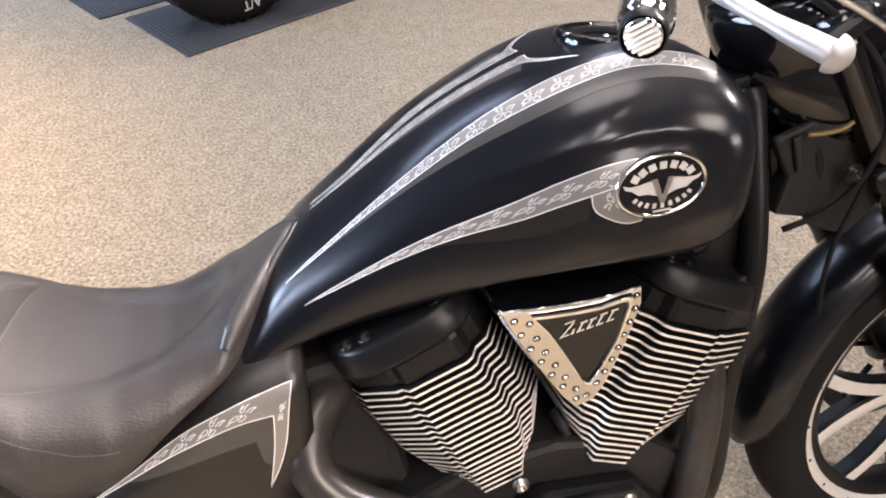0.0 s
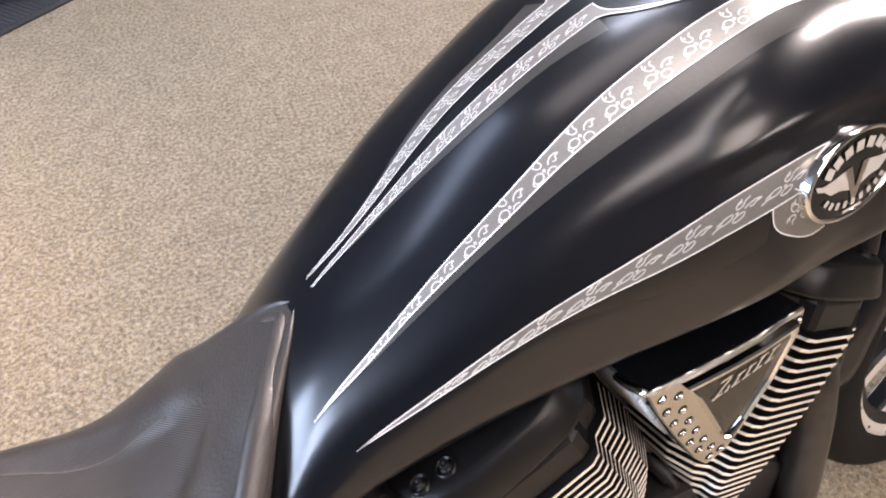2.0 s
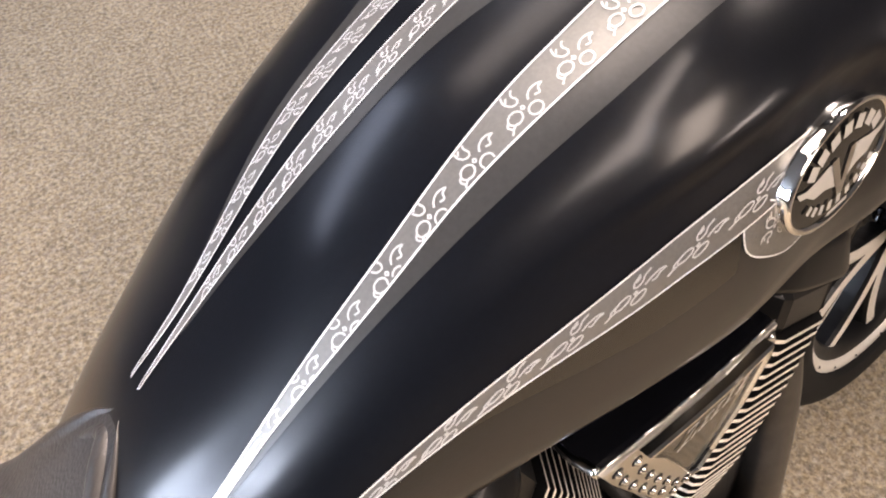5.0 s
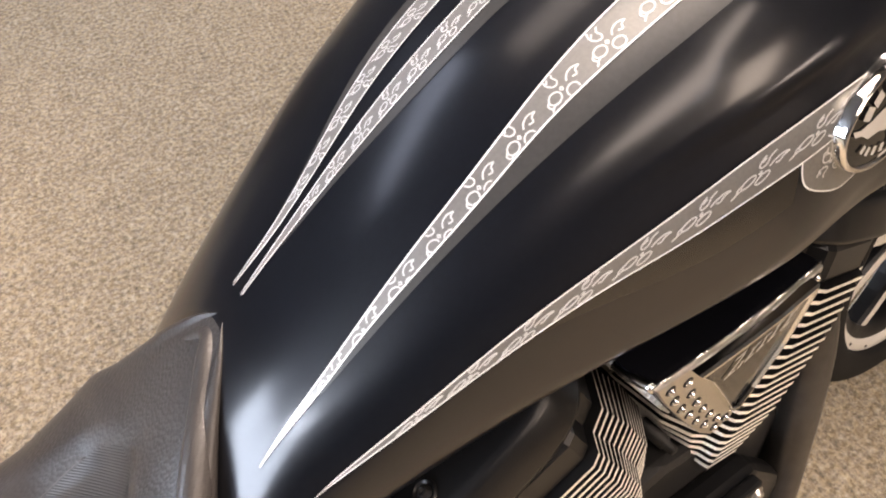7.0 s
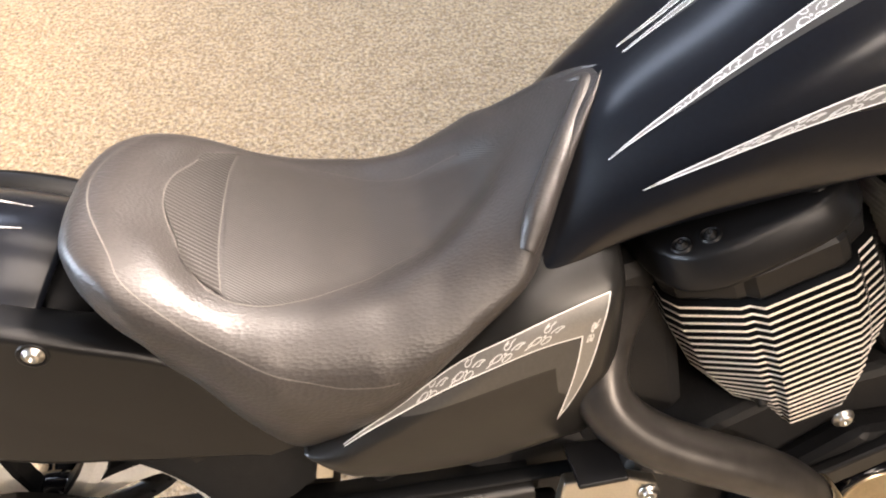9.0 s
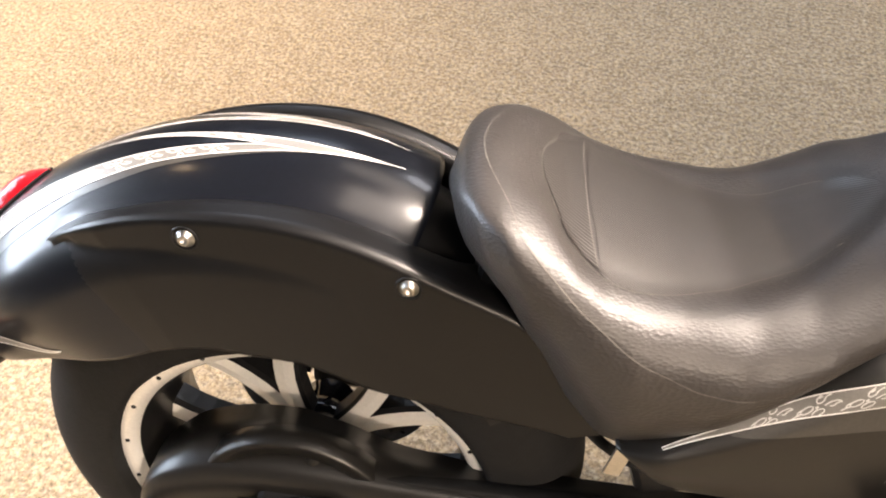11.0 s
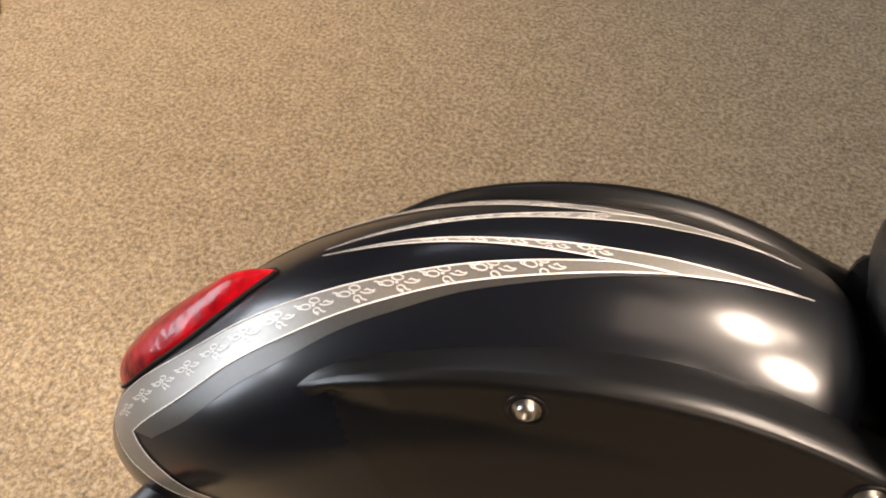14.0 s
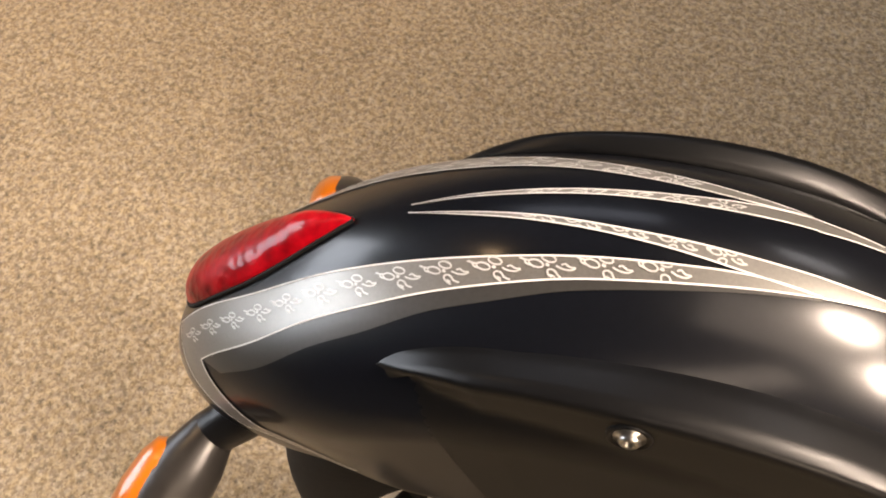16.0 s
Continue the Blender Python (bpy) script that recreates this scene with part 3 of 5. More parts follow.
# oval badge: a chrome ring on black, with plain pale shapes for its wings and lettering
def badge():
    c = tank(0.402, 0.4605)
    e = 1e-3
    nrm = np.cross(tank(0.402 + e, 0.4605) - tank(0.402 - e, 0.4605), tank(0.402, 0.4605 + e) - tank(0.402, 0.4605 - e))
    nrm = Vector(nrm).normalized()
    if nrm.y > 0:
        nrm.negate()
    ax = Vector((1, 0, 0.045))
    ax = (ax - nrm * ax.dot(nrm)).normalized()
    ay = ax.cross(nrm)
    if ay.z < 0:
        ay.negate()
    A, B, o = 0.0535, 0.0345, Vector(c) + nrm * 0.0045

    def pt(x, y, h):
        return o + ax * (x * A) + ay * (y * B) + nrm * h

    k = 56
    ang = [2 * math.pi * i / k for i in range(k)]
    prof = [(1.0, -0.008), (1.0, 0.001), (0.985, 0.0028), (0.96, 0.0032), (0.935, 0.0028), (0.92, 0.001)]
    verts = [pt(r * math.cos(a), (1 - (1 - r) * 1.5) * math.sin(a), h) for r, h in prof for a in ang]
    ring = obj("badge", verts, grid_faces(len(prof), k, True), CHROME, tank_ob, "oval badge in a chrome ring")
    face = [pt(0.93 * r * math.cos(a), 0.9 * r * math.sin(a), 0.0012 + 0.0012 * (1 - r * r)) for r in (1.0, 0.75, 0.5, 0.25, 0.02) for a in ang]
    obj("badge_face", face, grid_faces(5, k, True) + [tuple(range(4 * k, 5 * k))], BADGE_BLACK, ring, "gloss black enamel face")

    def flat(name, pts, h, material):
        obj(name, [pt(x, y, h) for x, y in pts], [tuple(range(len(pts)))], material, ring, smooth=False)

    for s in (-1, 1):
        flat("wing_shape", [(s * x, y) for x, y in ((0.07, -0.33), (0.3, -0.2), (0.52, -0.18), (0.66, -0.02), (0.8, 0.05), (0.86, 0.2), (0.7, 0.12), (0.5, 0.14), (0.3, 0.2), (0.16, 0.2), (0.06, -0.05))], 0.0027, BADGE_WHITE)
        flat("chevron_shape", [(s * x, y) for x, y in ((0.0, -0.52), (0.05, -0.52), (0.24, 0.24), (0.12, 0.24), (0.0, -0.3))], 0.0031, STEEL)
    for i in range(7):
        a = radians(148 - 116 * i / 6)
        x, y, t = 0.70 * math.cos(a), 0.64 * math.sin(a), a - math.pi / 2
        w, h = 0.078, 0.115
        flat("letter_bar", [(x + (u * math.cos(t) * w - v * math.sin(t) * h * 0.75), y + (u * math.sin(t) * w * 1.5 + v * math.cos(t) * h)) for u, v in ((-1, -1), (1, -1), (1, 1), (-1, 1))], 0.003, BADGE_WHITE)
    for i in range(9):
        a = radians(212 + 116 * i / 8)
        x, y, t = 0.70 * math.cos(a), 0.62 * math.sin(a), a + math.pi / 2
        flat("letter_bar", [(x + u * math.cos(t) * 0.042 - v * math.sin(t) * 0.05, y + u * math.sin(t) * 0.05 + v * math.cos(t) * 0.08) for u, v in ((-1, -1), (1, -1), (1, 1), (-1, 1))], 0.003, BADGE_WHITE)
    flat("letter_bar", [(-0.2, -0.82), (0.2, -0.82), (0.2, -0.75), (-0.2, -0.75)], 0.0028, BADGE_WHITE)


badge()

# fuel cap: gloss black dished cap in a rim on the tank top
CAPP, CAPN = Vector((0.405, -0.016, 1.002)), Vector((0.02, -0.04, 1.0))
cap = lathe("fuel_cap", [(0.052, -0.006), (0.052, 0.004), (0.049, 0.007), (0.044, 0.007), (0.042, 0.004), (0.03, 0.006), (0.012, 0.009), (0.0, 0.009)], CAPP, CAPN, GLOSS, tank_ob, "gloss black fuel cap")
for k in range(6):
    a = math.pi / 3 * k + 0.3
    dome("screw", CAPP + Vector((0.046 * math.cos(a), 0.046 * math.sin(a), 0.0065)), CAPN, 0.004, 0.002, CHROME, cap, seg=10)


# ---- seat
SX = [-0.434, -0.43, -0.418, -0.40, -0.38, -0.354, -0.328, -0.298, -0.246, -0.193, -0.138, -0.085, -0.035, 0.0, 0.03]
S_TOP = lerp(SX, [0.734, 0.7465, 0.7655, 0.7765, 0.775, 0.7605, 0.741, 0.728, 0.710, 0.701, 0.704, 0.7255, 0.762, 0.790, 0.811])
S_WIDE = lerp([-0.434, -0.431, -0.425, -0.415, -0.398, -0.375, -0.33, -0.28, -0.2, -0.13, -0.09, -0.07, -0.058, -0.046, -0.036, -0.024, -0.0105, 0.004, 0.018, 0.027, 0.03], [0.018, 0.044, 0.07, 0.093, 0.118, 0.137, 0.154, 0.163, 0.163, 0.152, 0.141, 0.134, 0.126, 0.112, 0.099, 0.083, 0.066, 0.047, 0.028, 0.011, 0.003])
S_LOW = lerp([-0.434, -0.405, -0.36, -0.33, -0.295, -0.27, -0.23, -0.18, -0.13, -0.08, -0.055, -0.046, -0.036, -0.024, -0.0105, 0.004, 0.018, 0.03], [0.715, 0.703, 0.65, 0.603, 0.567, 0.558, 0.573, 0.604, 0.643, 0.676, 0.688, 0.702, 0.717, 0.737, 0.758, 0.778, 0.793, 0.803])


def smoothed(f, w=0.009):
    o = np.linspace(-1, 1, 9) * w
    return lambda x: sum(f(np.asarray(x, float) + k) for k in o) / len(o)


S_TOP2, S_WIDE2, S_LOW2 = smoothed(S_TOP), smoothed(S_WIDE, 0.004), smoothed(S_LOW, 0.006)


S_OFF, S_LEAN, S_REAR = 0.006, 0.33, 0.013
C_X = [-0.434, -0.398, -0.38, -0.363, -0.31, -0.285, -0.231, -0.197, -0.168, -0.11, -0.055, 0.0, 0.03]
C_OUT = smoothed(lerp(C_X, [0.74, 0.79, 0.865, 0.905, 0.93, 0.935, 0.915, 0.88, 0.85, 0.8, 0.78, 0.8, 0.82]), 0.014)
C_UP = smoothed(lerp(C_X, [0.84, 0.86, 0.85, 0.83, 0.80, 0.78, 0.76, 0.75, 0.745, 0.775, 0.86, 0.95, 0.95]), 0.02)


def seat(x, v, side=-1):
    """A place on the seat: x along it, v from 0 at the middle, over a rounded crest near 0.5, to 1 at the lower edge."""
    x, v = np.broadcast_arrays(np.asarray(x, float), np.asarray(v, float))
    fy, fz = C_OUT(x), C_UP(x)
    y = z = 0.0
    wide = S_WIDE2(x) * np.interp(x, [-0.42, -0.36, -0.32, -0.2, -0.13, -0.09], [1.0, 1.04, 1.065, 1.065, 1.03, 1.0])
    foot = np.interp(x, [-0.434, -0.4, -0.36, -0.33, -0.28, -0.23, -0.18, -0.13, -0.09], [1.0, 0.88, 0.77, 0.74, 0.74, 0.8, 0.88, 0.95, 1.0]) - 0.1 * ease((x + 0.08) / 0.04)
    low = S_LOW2(x) - 0.82 * (S_WIDE2(x) - wide * foot - 0.009) * ease((-0.09 - x) / 0.08) * ease((x + 0.434) / 0.03)
    flat = ease((x + 0.41) / 0.07) * (1 - 0.3 * ease((x + 0.25) / 0.1))
    round_ = 0.05 + 0.17 * ease((x + 0.085) / 0.04)
    for o in np.linspace(-1, 1, 11):
        q = v + o * round_
        t, u = np.clip(q / 0.5, -1, 1), np.clip((q - 0.5) / 0.5, 0, 1)
        top = q < 0.5
        y = y + np.where(top, fy * t, (1 - u) ** 2 * fy + 2 * u * (1 - u) * np.maximum(1.06, foot) + u * u * foot) / 11
        z = z + np.where(top, 1 - (1 - fz) * ((0.85 - 0.6 * flat) * t * t + (0.15 + 0.6 * flat) * np.abs(t) ** 7), fz * (1 - u)) / 11
    # the padded well sinks inside its seam, between the rear bolster and the front
    well = ease((x + 0.38) / 0.05) * ease((-0.035 - x) / 0.07)
    seam = np.interp(x, [-0.352, -0.3425, -0.326, -0.308, -0.284, -0.24, -0.2, -0.1575, -0.12, -0.092, -0.075, -0.0626], [0.24, 0.318, 0.4, 0.425, 0.415, 0.385, 0.345, 0.31, 0.27, 0.225, 0.16, 0.1])
    sink = 0.011 * well * ease((seam + 0.085 - v) / 0.19)
    # a shallow valley behind the beaded front edge
    sink = sink + 0.0025 * ease((x + 0.075) / 0.03) * ease((0.5 - v) / 0.14)
    up = low + (S_TOP2(x) - low) * z - sink
    wide = wide - S_OFF * ease((-0.05 - x) / 0.1)
    # the hump leans back over its foot
    back = S_LEAN * np.maximum(up - 0.735, -0.045) * ease((-0.26 - x) / 0.13)
    return np.stack([x - back, side * y * wide - (0.011 + S_OFF) * ease((-0.07 - x) / 0.1) - S_REAR * ease((-0.32 - x) / 0.08), up], -1)


def build_seat():
    n, m = 150, 44
    xs = -0.434 + 0.464 * (1 - np.cos(np.linspace(0, 1, n) * math.pi)) / 2
    v = np.linspace(0, 1, m)
    ring = np.concatenate([seat(xs[:, None], v[None, ::-1], -1), seat(xs[:, None], v[None, 1:], 1)], 1)
    k = ring.shape[1]
    # tuck the lower edge inwards
    edge = [ring[:, :1] * [1, 0.93, 1] - [0, 0, 0.006], ring[:, -1:] * [1, 0.93, 1] - [0, 0, 0.006]]
    ring = np.concatenate([edge[0], ring, edge[1]], 1)
    k = ring.shape[1]
    verts = ring.reshape(-1, 3).tolist()
    faces = grid_faces(n, k, False, True)
    faces += [tuple(range(k)), tuple(range((n - 1) * k, n * k))[::-1]]
    return obj("seat", verts, faces, LEATHER, bike, "black pebbled leather solo seat")


seat_ob = build_seat()
# beaded front edge against the tank, round the tip
BEAD = [(-0.064, -0.121, 0.714), (-0.0498, -0.1048, 0.7345), (-0.0336, -0.083, 0.7527), (-0.0167, -0.06, 0.7713), (0.0061, -0.0266, 0.7897), (0.0185, -0.009, 0.7995)]
bead_r = [0.008, 0.0115, 0.0115, 0.0105, 0.0095, 0.0085]
near = [(x - 0.5 * r, y + 0.3 * r, z - 0.68 * r) for (x, y, z), r in zip(BEAD, bead_r)]
tube("rolled_edge", near + [(0.0185, 0.002, 0.7955), (0.011, 0.014, 0.7905), (0.001, 0.026, 0.782)], bead_r + [0.008, 0.006, 0.003], LEATHER, seat_ob, "rolled leather front edge", n=120, sides=18)

def stitch(name, pts, side=-1, w=0.0012, label=""):
    """A seam: a flat welt of thread lying in the leather."""
    line(name, seat, pts, w, THREAD, seat_ob, n=140, lift=0.0006, side=side, label=label)


INNER = [(-0.3525, 0.000), (-0.3518, 0.063), (-0.3494, 0.126), (-0.3412, 0.243), (-0.3273, 0.348), (-0.3094, 0.381), (-0.2853, 0.373), (-0.2413, 0.331), (-0.2005, 0.283), (-0.1578, 0.241), (-0.1205, 0.227), (-0.0905, 0.193), (-0.0730, 0.129), (-0.0615, 0.050), (-0.0590, 0.000)]
OUTER = [(-0.3935, 0.000), (-0.3915, 0.110), (-0.3831, 0.258), (-0.3693, 0.410), (-0.3554, 0.494), (-0.3335, 0.521), (-0.3018, 0.527), (-0.2667, 0.545), (-0.2340, 0.600), (-0.2058, 0.663), (-0.1852, 0.723)]
BACK = [(-0.3167, 0.000), (-0.3167, 0.060), (-0.3160, 0.208), (-0.3127, 0.362)]
for s in (-1, 1):
    stitch("stitch_line", INNER, s, label="grey seam round the seat well")
    stitch("stitch_line", OUTER, s, label="grey seam along the seat's crest")
    band("ribbed_insert", seat, [(x + 0.0006, max(0.0, v - 0.006)) for x, v in INNER[:6]], [(x - 0.0012, max(0.0, v - 0.006)) for x, v in BACK], PAD, seat_ob, n=60, m=12, lift=0.0014, side=s, label="ribbed seat insert")
    band("seat_well", seat, [(-0.314, 0.0), (-0.26, 0.0), (-0.18, 0.0), (-0.1, 0.0), (-0.063, 0.0)], [(-0.3095, INNER[5][1] - 0.008)] + [(x, max(0.0, v - 0.006)) for x, v in INNER[6:-2]] + [(-0.063, 0.05)], WELL, seat_ob, n=110, m=26, lift=0.0005, side=s, label="finely ribbed seat well")
    stitch("stitch_line", BACK, s, 0.0012)


# ---- rear fender about its own centre
FC = (-0.62, 0.42)
F_R = spline([30, 58, 75, 91, 105, 119, 129, 140, 150, 160, 168, 173], [0.3546, 0.3529, 0.3481, 0.3436, 0.3448, 0.3491, 0.3553, 0.3658, 0.383, 0.3961, 0.3908, 0.3624])
F_W = spline([30, 60, 90, 120, 140, 150, 160, 168, 173], [0.114, 0.114, 0.1135, 0.1145, 0.111, 0.1004, 0.0839, 0.0429, 0.0221])
F_B = spline([30, 43, 54, 70, 84, 99, 114, 127, 143, 153, 162, 170, 173], [0.2, 0.191, 0.181, 0.176, 0.171, 0.176, 0.182, 0.19, 0.225, 0.262, 0.305, 0.343, 0.355])
F_D, F_N, F_Y = 0.0834, 1.878, -0.011


def fender(a, v, side=-1):
    """A place on the rear fender: a is the angle round its centre, v from 0 at the ridge, over the shoulder at 0.5, to 1 at the lower edge."""
    a, v = np.broadcast_arrays(np.asarray(a, float), np.asarray(v, float))
    R, W, B = F_R(a), F_W(a), F_B(a)
    d = np.minimum(F_D, 0.8 * (R - B))
    th = np.clip(v / 0.5, 0, 1) * math.pi / 2
    y = W * np.sin(th) ** (2 / F_N)
    r = np.where(v < 0.5, R - d + d * np.maximum(np.cos(th), 0) ** (2 / F_N), R - d - (R - d - B) * (v - 0.5) / 0.5)
    c, s = np.cos(np.radians(a)), np.sin(np.radians(a))
    return np.stack([FC[0] + r * c, side * y + F_Y, FC[1] + r * s], -1)


def build_fender():
    n, m = 130, 40
    a = np.linspace(60, 173, n)
    v = np.linspace(0, 1, m)
    ring = np.concatenate([fender(a[:, None], v[None, ::-1], -1), fender(a[:, None], v[None, 1:], 1)], 1)
    k = ring.shape[1]
    f = obj("rear_fender", ring.reshape(-1, 3), grid_faces(n, k, False), PAINT, bike, "satin black rear fender")
    so = f.modifiers.new("thickness", "SOLIDIFY")
    so.thickness, so.offset = 0.003, -1
    return f


fender_ob = build_fender()
M_UP = [(158.0, 0.118), (150.8, 0.125), (143, 0.128), (132.5, 0.121), (123.6, 0.117), (116, 0.1135), (109.3, 0.109), (103, 0.1015), (97, 0.094), (91.3, 0.087), (85.7, 0.081), (82, 0.0835), (80, 0.0865)]
M_LO = [(151.5, 0.2545), (142.8, 0.238), (131.8, 0.207), (123.2, 0.190), (115.8, 0.172), (109, 0.157), (102.8, 0.1415), (97, 0.1295), (91.3, 0.117), (85.7, 0.103), (80, 0.089)]
B_UP = [(119.7, 0.0042), (114.8, 0.0125), (110, 0.018), (105.2, 0.0238), (97.1, 0.0365), (90.6, 0.0432), (85.7, 0.049), (80, 0.0535)]
B_LO = [(119.7, 0.0048), (114.7, 0.0182), (110, 0.027), (105, 0.036), (97, 0.0525), (90.5, 0.068), (85.8, 0.0795), (80, 0.0868)]


def over(pts, s, most):
    """The far side's stripes lie a little lower down its flank towards the tail."""
    return [(a, v + (most * min(1.0, max(0.0, (a - 74) / 30)) if s > 0 else 0.0)) for a, v in pts]


for s in (-1, 1):
    stripe(fender, over(M_UP, s, 0.03), over(M_LO, s, 0.03), fender_ob, (0.030, 0.021), words="silver filigree stripe", start=0.0, stop=0.9, flip=True, side=s)
    stripe(fender, over(B_UP, s, 0.015), over(B_LO, s, 0.015), fender_ob, (0.026, 0.013), words="silver upper stripe", start=0.3, stop=0.95, flip=True, side=s)
    stripe(fender, [(80.0, 0.054), (77, 0.0565), (74.3, 0.0575), (68.2, 0.055), (65.6, 0.0505)], [(80, 0.089), (77, 0.082), (74.3, 0.0755), (68.2, 0.0595), (65.6, 0.0512)], fender_ob, words="silver stripe tip", side=s)
    t = band("tail_stripe", fender, [(158.0, 0.118), (156.6, 0.222), (154.2, 0.338), (152, 0.456), (148.5, 0.73), (140.2, 0.864)], [(151.5, 0.2545), (150.6, 0.323), (149.1, 0.424), (147.9, 0.56), (146.2, 0.72), (140, 0.86)], SILVER, fender_ob, side=s, label="silver stripe round the tail")
    line("pinstripe", fender, [(158.0, 0.118), (156.6, 0.222), (154.2, 0.338), (152, 0.456), (148.5, 0.73), (140.2, 0.864)], 0.0013, WHITE, t, side=s)
    line("pinstripe", fender, [(151.5, 0.2545), (150.6, 0.323), (149.1, 0.424), (147.9, 0.56), (146.2, 0.72), (140, 0.86)], 0.0013, WHITE, t, side=s)
    band("shadow_stripe", fender, over(M_LO, s, 0.03), [(148, 0.30), (141, 0.29), (131, 0.255), (123, 0.235), (115.8, 0.205), (109, 0.185), (102.8, 0.162), (97, 0.145), (91.3, 0.128), (85.7, 0.11), (80, 0.093)], GHOST, fender_ob, side=s, lift=0.0004, label="grey shadow stripe")

# raised side rail along each flank of the fender, running forward under the seat
RT = spline([18, 30, 40, 47, 52, 59, 75, 94, 108, 116, 122], [0.40, 0.378, 0.36, 0.347, 0.338, 0.332, 0.327, 0.322, 0.322, 0.321, 0.319])
RB = spline([18, 21, 27, 36, 43, 54, 70, 84, 99, 114, 122], [0.325, 0.30, 0.256, 0.217, 0.197, 0.181, 0.176, 0.171, 0.176, 0.182, 0.187])


REACH = [0.119, 0.118, 0.1125, 0.107, 0.098, 0.091]


def rail(side):
    n, m = 240, 44
    ang = np.linspace(18, 122, n)
    rows = []
    for a in ang:
        rt, rb, W, R = float(RT(a)), float(RB(a)), float(F_W(a)), float(F_R(a))
        lowlim = np.interp(a, [18, 66, 84, 92, 103, 109, 114, 116, 118, 120, 122], [0.1, 0.15, 0.252, 0.26, 0.265, 0.271, 0.282, 0.296, 0.308, 0.316, 0.319])
        row = []

        def skin(r):
            k = np.clip((r - (R - F_D)) / F_D, 0, 1)
            return W * (1 - k**F_N) ** (1 / F_N)

        reach = np.interp(a, [18, 60, 94, 110, 118, 122], REACH) - (0.004 if side > 0 else 0.0)
        full = np.clip((122 - a) / 16, 0, 1)
        inn = rt - 0.006 * full
        y_in = min(skin(inn), reach) - 0.002
        row.append((y_in - 0.004, inn - 0.003))
        if side > 0:
            # the shelf stands off the fender, with a dark gap under its inner edge
            y_in, inn = y_in + min(0.008 * full, 0.6 * (reach - y_in)), rt - 0.011 * full
            row[0] = (y_in + 0.003, inn - 0.014 * full - 0.001)
        for k in (0.05, 0.35, 0.65, 0.92):
            row.append((y_in + (reach - y_in) * k, inn + (rt - 0.0035 - inn) * math.sin(k * math.pi / 2)))
        row.append((max(reach, skin(rt)), rt - 0.007))
        for r in np.linspace(rt - 0.012, rb, m - len(row) - 1):
            lift = np.clip((r - lowlim) / 0.018, 0, 1)
            lift = lift * lift * (3 - 2 * lift)
            base = skin(r) + 0.0022 * np.clip((121 - a) / 12, 0, 1) - 0.0007
            row.append((base + (max(reach - 0.004 * (rt - r) / 0.15, base) - base) * lift, r))
        row.append((row[-1][0] - 0.012, rb))
        c, s = math.cos(radians(a)), math.sin(radians(a))
        rows.append([(FC[0] + r * c, side * y + F_Y, FC[1] + r * s) for y, r in row])
    k = len(rows[0])
    f = obj("fender_rail", np.array(rows).reshape(-1, 3), grid_faces(n, k, False, side > 0), RAIL, bike, "satin black side rail along the rear fender")
    for a, r in ((94.4, 0.2985), (58.8, 0.313)):
        x, z = FC[0] + r * math.cos(radians(a)), FC[1] + r * math.sin(radians(a))
        y = float(np.interp(a, [18, 60, 94, 110, 118, 122], REACH))
        b = bolt("bolt", (x, side * (y - 0.001) + F_Y, z), (0, side, 0), 0.0058, f, STEEL, 0.005)
        lathe("recess", [(0.0125, -0.002), (0.0118, 0.0016), (0.0102, 0.0018), (0.0094, 0.0005), (0.0065, 0.0005)], (x, side * (y - 0.0008) + F_Y, z), (0, side, 0), BLACK, b, seg=20)
    return f


rail(-1)
rail(1)

# inner fender and dark gap under the seat
inner = np.array([[(FC[0] + r * math.cos(radians(a)), y + F_Y, FC[1] + r * math.sin(radians(a))) for r, y in ((0.25, -0.1), (0.29, -0.088), (0.318, -0.045), (0.322, 0.0), (0.318, 0.045), (0.29, 0.088), (0.25, 0.1))] for a in np.linspace(20, 150, 40)])
obj("inner_fender", inner.reshape(-1, 3), grid_faces(40, 7), BLACK, bike, "black inner fender")


# tail lamp on the sloping end of the fender
def tail_lamp():
    n, m = 34, 21
    al = np.linspace(126.5, 157.5, n)
    verts = []
    for i, a in enumerate(al):
        t = i / (n - 1)
        half = 0.032 * math.sin(min(1.0, t / 0.62) * math.pi / 2) ** 0.85 * math.sqrt(max(0.0, 1 - max(0.0, (t - 0.68) / 0.32) ** 2.4)) + 0.0008
        for j in range(m):
            q = -1 + 2 * j / (m - 1)
            y = half * q
            base = fender(a, 0.5 * (2 / math.pi) * math.asin(min(1, (abs(y) / float(F_W(a))) ** (F_N / 2))), -1)
            lift = 0.013 * (1 - abs(q) ** 3) * math.sin(min(1, t * 4 + 0.02) * math.pi / 2) * math.sin(min(1, (1 - t) * 5 + 0.05) * math.pi / 2) + 0.0015
            c, s = math.cos(radians(a)), math.sin(radians(a))
            verts.append((base[0] + lift * c, y + F_Y, base[2] + lift * s))
    lamp = obj("tail_light", verts, grid_faces(n, m), RED, fender_ob, "faceted red tail light lens")
    lamp.modifiers.new("thickness", "SOLIDIFY").thickness = 0.002
    rim = [verts[i * m] for i in range(n)] + [verts[i * m + m - 1] for i in reversed(range(n))]
    tube("gasket", [Vector(p) for p in rim] + [Vector(rim[0])], 0.0016, RUBBER, lamp, "black rubber gasket", n=120, sides=6, ends=False)
    return lamp


tail_lamp()


